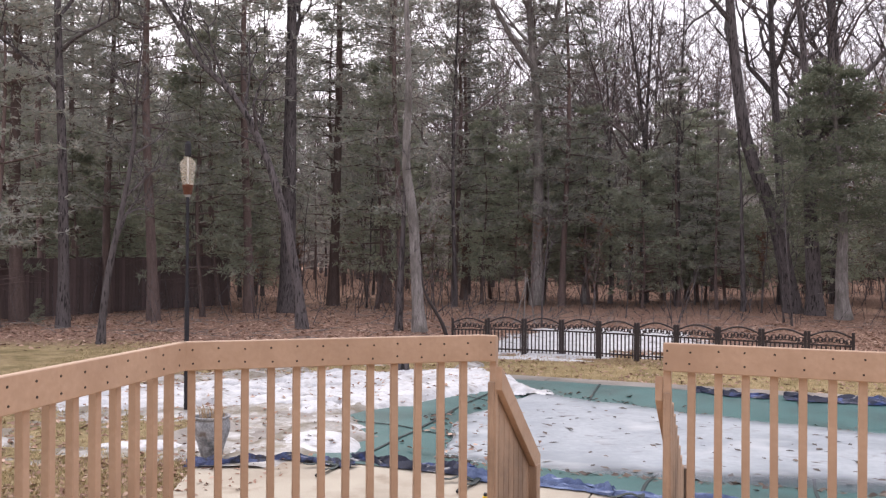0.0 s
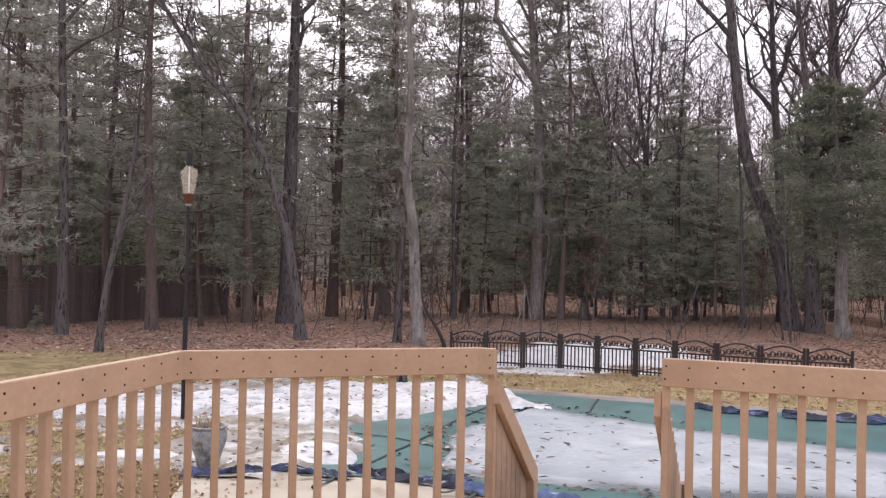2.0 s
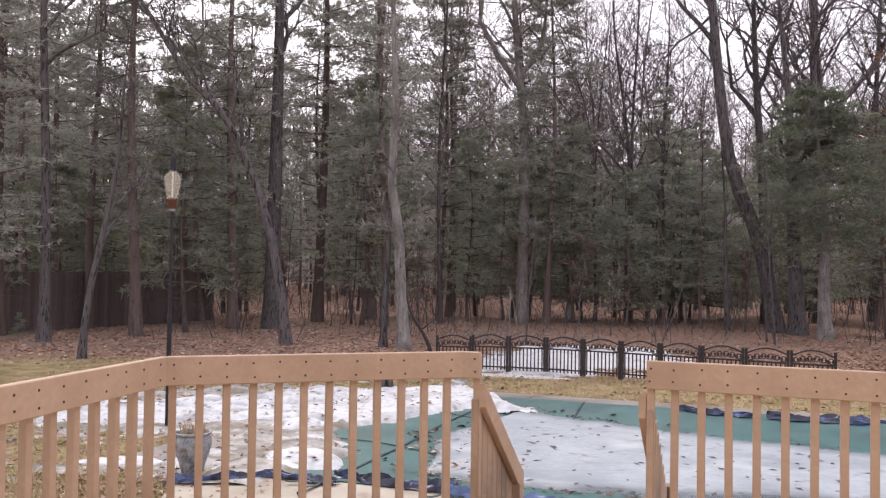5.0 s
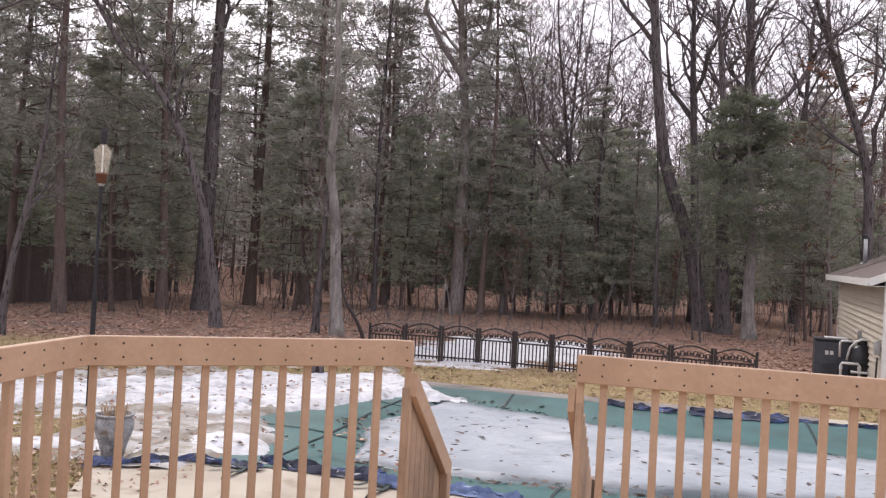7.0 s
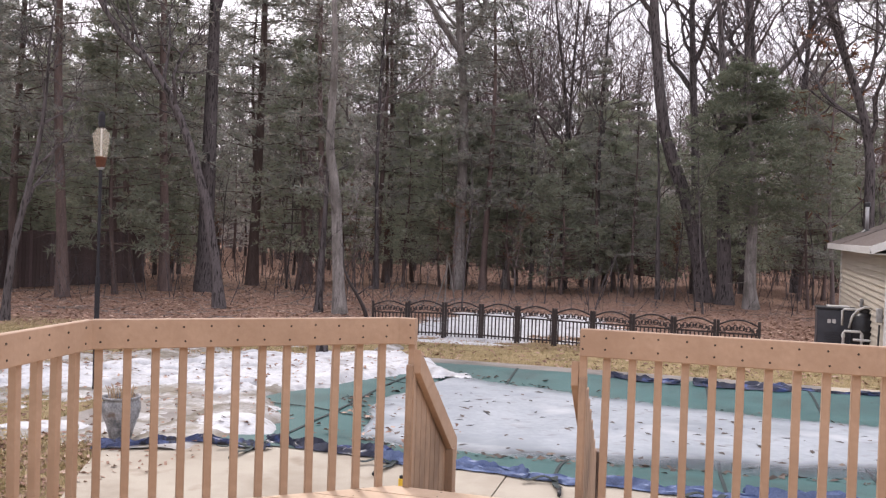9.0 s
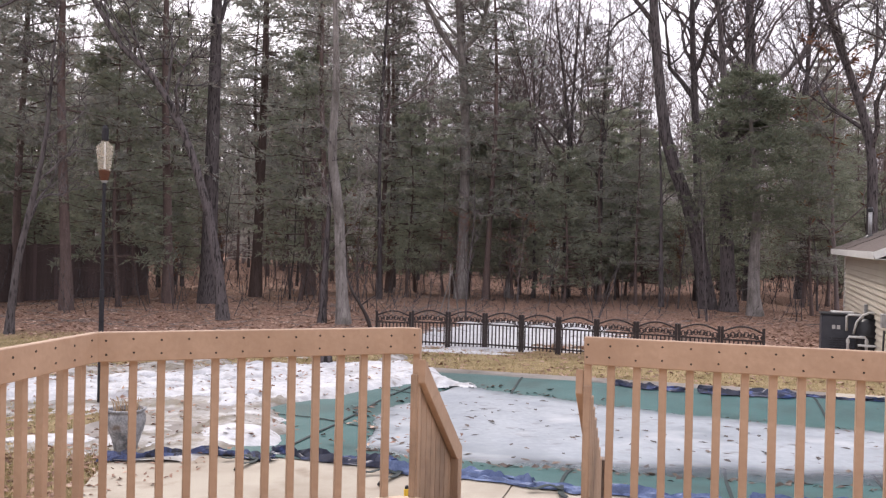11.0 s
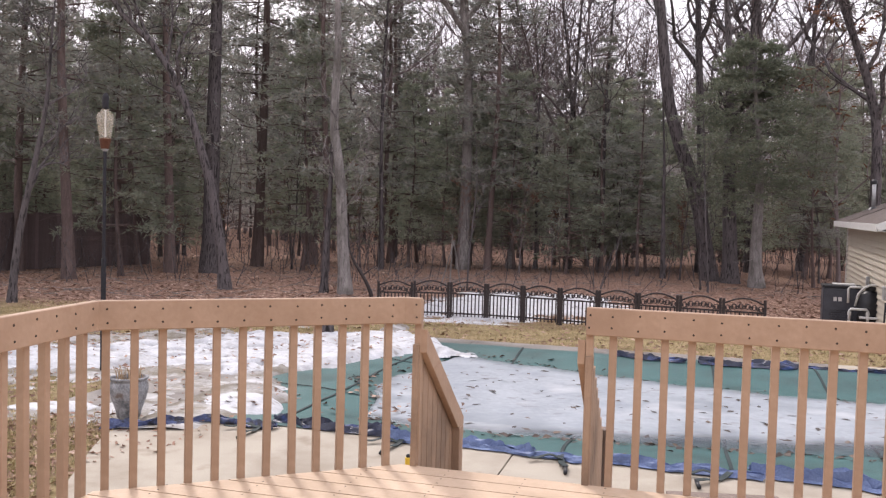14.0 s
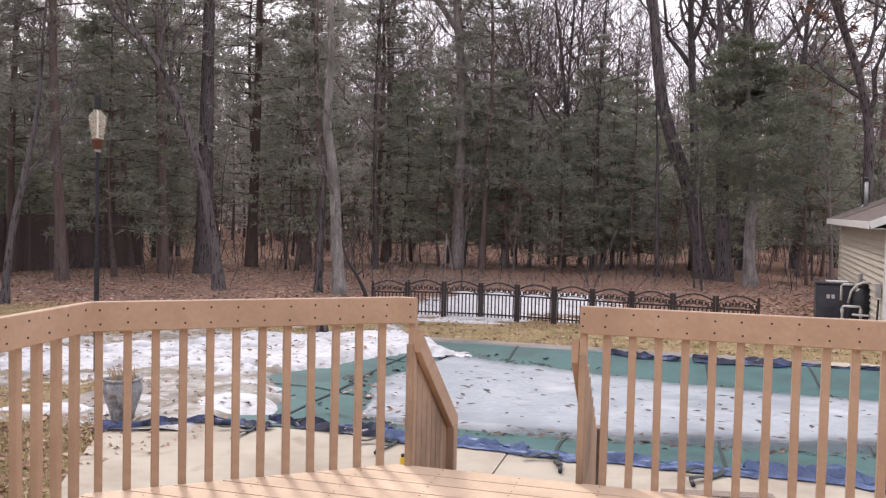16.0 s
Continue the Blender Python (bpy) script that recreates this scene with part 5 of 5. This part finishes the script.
# far woods, past counting
def far_woods():
    r = random.Random(9)
    vs, fs = [], []
    for _ in range(620):
        y = r.uniform(76, 112)
        x = r.uniform(-0.62 * y, 0.75 * y)
        h = r.uniform(13, 21)
        rr = r.uniform(0.07, 0.2)
        lx = r.gauss(0, 0.8)
        tube(vs, fs, [(x, y, -0.5), (x + lx * 0.4, y, h * 0.5), (x + lx, y, h)], [rr, rr * 0.7, 0.02], 4)
        for _ in range(14):
            k = r.uniform(0.35, 1.0)
            a = r.uniform(0, 6.3)
            o = Vector((x + lx * k, y, h * k))
            d = Vector((math.cos(a), math.sin(a), r.uniform(0.3, 1.4))).normalized()
            ln = r.uniform(1.5, 4)
            tube(vs, fs, [o, o + d * ln * 0.5 + Vector((0, 0, 0.1)), o + d * ln], [0.05, 0.03, 0.01], 3)
            for _ in range(2):
                e = (d + Vector((r.gauss(0, 0.7), r.gauss(0, 0.7), r.gauss(0.2, 0.5)))).normalized() * ln * 0.55
                p = o + d * ln * r.uniform(0.3, 0.9)
                tube(vs, fs, [p, p + e], [0.022, 0.008], 3)
    w = tagged(soup("far_woods", vs, fs, M_TWIG_HAZED), "distant bare woodland trees, grey-brown with haze in the colour", "woods", kind="stuff")
    vs, fs = [], []
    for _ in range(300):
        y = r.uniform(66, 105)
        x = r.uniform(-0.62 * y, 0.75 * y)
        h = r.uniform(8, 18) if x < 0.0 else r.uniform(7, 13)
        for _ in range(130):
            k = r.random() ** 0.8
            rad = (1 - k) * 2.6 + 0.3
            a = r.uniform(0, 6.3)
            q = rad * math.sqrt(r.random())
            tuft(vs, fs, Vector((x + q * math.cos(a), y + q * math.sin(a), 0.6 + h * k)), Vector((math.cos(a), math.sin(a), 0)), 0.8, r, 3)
    tagged(soup("far_pines", vs, fs, M_NEEDLE_HAZED), "distant pine undergrowth greyed by haze put into its colour", "woods", kind="stuff")
far_woods()
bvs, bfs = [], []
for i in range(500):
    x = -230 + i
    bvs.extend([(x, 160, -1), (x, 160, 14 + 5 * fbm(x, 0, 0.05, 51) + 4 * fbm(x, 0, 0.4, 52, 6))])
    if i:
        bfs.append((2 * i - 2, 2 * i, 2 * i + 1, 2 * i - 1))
bd = soup("backdrop", bvs, bfs, M_HAZE_EDGE)
tagged(bd, "edge of distant woods with haze painted into its colour", "backdrop", kind="structure")

# undergrowth stems and fallen twigs, past counting
def undergrowth():
    r = random.Random(21)
    vs, fs = [], []
    for _ in range(2000):
        y = 26 + 48 * r.random()
        x = r.uniform(-0.6 * y, 0.72 * y)
        if x > 9 and y < 27:
            continue
        h = 0.3 + 2.2 * r.random() ** 1.8
        p = Vector((x, y, -0.1))
        q = p + Vector((r.gauss(0, 0.25), r.gauss(0, 0.2), h * 0.55))
        e = q + Vector((r.gauss(0, 0.3), r.gauss(0, 0.2), h * 0.45))
        rr = 0.008 + 0.007 * h * r.random()
        tube(vs, fs, [p, q, e], [rr, rr * 0.8, 0.004], 3)
        for _ in range(4):
            o = p.lerp(q, r.uniform(0.4, 1)) if r.random() < 0.4 else q.lerp(e, r.random())
            tube(vs, fs, [o, o + Vector((r.gauss(0, 0.3), r.gauss(0, 0.3), r.uniform(0.0, 0.4))) * h * 0.45], [0.007, 0.003], 3)
    tagged(soup("undergrowth", vs, fs, M_BARK), "thin bare brush stems under the trees", "undergrowth", kind="stuff")
    vs, fs = [], []
    for _ in range(1500):
        y = 19.5 + 24 * r.random() ** 1.5
        x = r.uniform(-0.6 * y, 0.72 * y)
        if y + 0.18 * x < 21 or (x > 9 and y < 25):
            continue
        a, ln = r.uniform(0, 6.3), r.uniform(0.2, 0.9)
        o = Vector((x, y, -0.01))
        tube(vs, fs, [o, o + Vector((math.cos(a), math.sin(a), r.uniform(0.0, 0.25))) * ln], [0.010, 0.005], 3)
    tagged(soup("fallen_twigs", vs, fs, M_BARK_PALE), "pale dead twigs lying on the leaf litter", "twigs", kind="stuff")
undergrowth()

# dead sticks and brush behind the low fence
brush = thing("brush_pile", (2.4, 27.0, 0.0), "pile of pale dead sticks at the wood's edge", "brush pile")
rnd = random.Random(3)
for i in range(34):
    a, ln = rnd.uniform(0, 6.3), rnd.uniform(0.5, 1.5)
    x, y = rnd.gauss(0, 1.3), rnd.gauss(0, 0.4)
    el = rnd.uniform(0.05, 0.7)
    dv = Vector((math.cos(a) * math.cos(el), math.sin(a) * math.cos(el), math.sin(el)))
    vs, fs = [], []
    o = Vector((x, y, 0.0))
    tube(vs, fs, [o, o + dv * ln * 0.5 + Vector((0, 0, 0.05)), o + dv * ln], [0.013, 0.010, 0.004], 4)
    soup("stick", vs, fs, M_BARK_PALE, brush)
for dx, tx, h in ((-0.3, 0.1, 1.5), (0.35, 0.08, 1.45), (0.0, 0.03, 1.7)):
    vs, fs = [], []
    tube(vs, fs, [(0.2 + dx, 0.1, 0), (0.2 + (dx + tx) / 2, 0.0, h * 0.5), (0.2 + tx, 0, h)], [0.025, 0.022, 0.015], 5)
    soup("stick", vs, fs, M_BARK_PALE, brush, "pale upright stick")

# fallen leaves and grass, past counting
def leaves(name, count, place, size, material, label, seed, curl=1.0):
    r = random.Random(seed)
    vs, fs = [], []
    n = 0
    while n < count:
        q = place(r)
        if q is None:
            continue
        x, y, z = q
        n += 1
        s = size * r.uniform(0.6, 1.3)
        a = r.uniform(0, 6.3)
        ax = Vector((math.cos(a), math.sin(a), r.gauss(0, 0.18) * curl)).normalized()
        sd = Vector((-math.sin(a), math.cos(a), r.gauss(0, 0.18) * curl)).normalized() * 0.4
        p = Vector((x, y, z + s * (0.16 if curl > 0.5 else 0.10)))
        b = len(vs)
        for c in (p - ax * s, p - ax * s * 0.2 + sd * s + Vector((0, 0, r.uniform(-0.2, 0.5) * s * curl)), p + ax * s, p - ax * s * 0.1 - sd * s + Vector((0, 0, r.uniform(-0.2, 0.5) * s * curl))):
            vs.append(tuple(c))
        fs.append((b, b + 1, b + 2))
        fs.append((b, b + 2, b + 3))
    return tagged(soup(name, vs, fs, material), label, "fallen leaves", kind="stuff")
def on_wood(r):
    y = 19 + 40 * r.random() ** 1.7
    x = r.uniform(-0.62 * y, 0.74 * y)
    if y + 0.18 * x < 19.5 + r.gauss(0, 1):
        return None
    return x, y, -0.03
def on_lawn(r):
    x, y = r.uniform(-7, 13), r.uniform(5.5, 20)
    u, v_ = to_uv(x, y)
    if (POOL_V[0] - 3 < v_ < 15.1 and x > -2.5) or (x > -2.6 and y < 9):
        return None
    if x > -2.5 and r.random() < 0.3:
        return None
    return x, y, -0.025
def on_left(r):
    x, y = r.uniform(-4.2, -2.45), r.uniform(5.5, 9.3)
    return x, y, -0.025
def on_patio(r):
    x, y = r.uniform(-2.5, -1.6), r.uniform(7.6, 9.0)
    if r.random() > (9.2 - 8.0) * 0.5 + (y - 8.2) - (x + 2.2) * 0.8:
        return None
    return x, y, 0.0
def on_ice(r):
    u, v_ = r.uniform(-3.8, 5), r.uniform(8.7, 13.3)
    h = ice_h(u, v_)
    if h < -0.065:
        return None
    p = uv(u, v_, h)
    return p.x, p.y, p.z - 0.005
def on_cover(r):
    u = r.uniform(-4.4, 5)
    v_ = r.choice((along(ICE_NEAR, u) + r.gauss(-0.12, 0.1), r.uniform(8.3, 14.4), along(ICE_FAR, u) + r.gauss(0.15, 0.2)))
    h = ice_h(u, v_)
    if h > -0.07 or not 8.25 < v_ < 14.35:
        return None
    if h < -0.5 and r.random() < 0.72:
        return None
    p = uv(u, v_, cover_z(u, v_))
    return p.x, p.y, p.z
def on_snow(r):
    x, y = r.uniform(-5.5, 1.2), r.uniform(9, 16.5)
    return x, y, max(snow_h(x, y), slush_h(x, y), -0.02)
leaves("leaf_litter", 32000, on_wood, 0.065, M_LITTER, "deep brown fallen oak leaves under the trees", 1)
leaves("lawn_leaves", 5200, on_lawn, 0.055, M_LITTER, "scattered tan leaves on the winter lawn", 2)
leaves("lawn_leaves", 1900, on_left, 0.045, M_LITTER, "tan leaves gathered on the lawn by the patio", 3)
leaves("patio_leaves", 85, on_patio, 0.035, M_LITTER, "dry leaves and dirt at the patio's edge", 7)
leaves("ice_leaves", 170, on_ice, 0.064, M_WETLEAF, "wet brown leaves frozen into the pool ice", 4, 0.3)
leaves("cover_leaves", 480, on_cover, 0.05, M_WETLEAF, "wet leaves stranded on the pool cover", 5)
leaves("snow_leaves", 900, on_snow, 0.045, M_LITTER, "brown leaves lying on the snow", 6)

def grass():
    r = random.Random(8)
    vs, fs = [], []
    n = 0
    while n < 42000:
        if n % 4 == 0:
            x, y = r.uniform(-4.5, -2.4), r.uniform(5.2, 9.3)
        else:
            x, y = r.uniform(-8, 13), r.uniform(9, 21)
        u, v_ = to_uv(x, y)
        if (8.1 < v_ < 15.12 and u > -6.9) or y + 0.18 * x > 20.5 or (v_ < 8.2 and x > -2.55):
            continue
        if y > 9 and x < 2 and max(snow_h(x, y), slush_h(x, y)) > 0.0:
            n += 1
            continue
        n += 1
        h, a = r.uniform(0.03, 0.075), r.uniform(0, 6.3)
        lx, ly = r.gauss(0, 0.035), r.gauss(0, 0.035)
        w = 0.006
        b = len(vs)
        vs.extend([(x - w * math.cos(a), y - w * math.sin(a), -0.03), (x + w * math.cos(a), y + w * math.sin(a), -0.03), (x + lx, y + ly, -0.03 + h)])
        fs.append((b, b + 1, b + 2))
    return tagged(soup("grass", vs, fs, M_GRASS), "short dormant tan and olive lawn grass", "grass", kind="stuff")
grass()
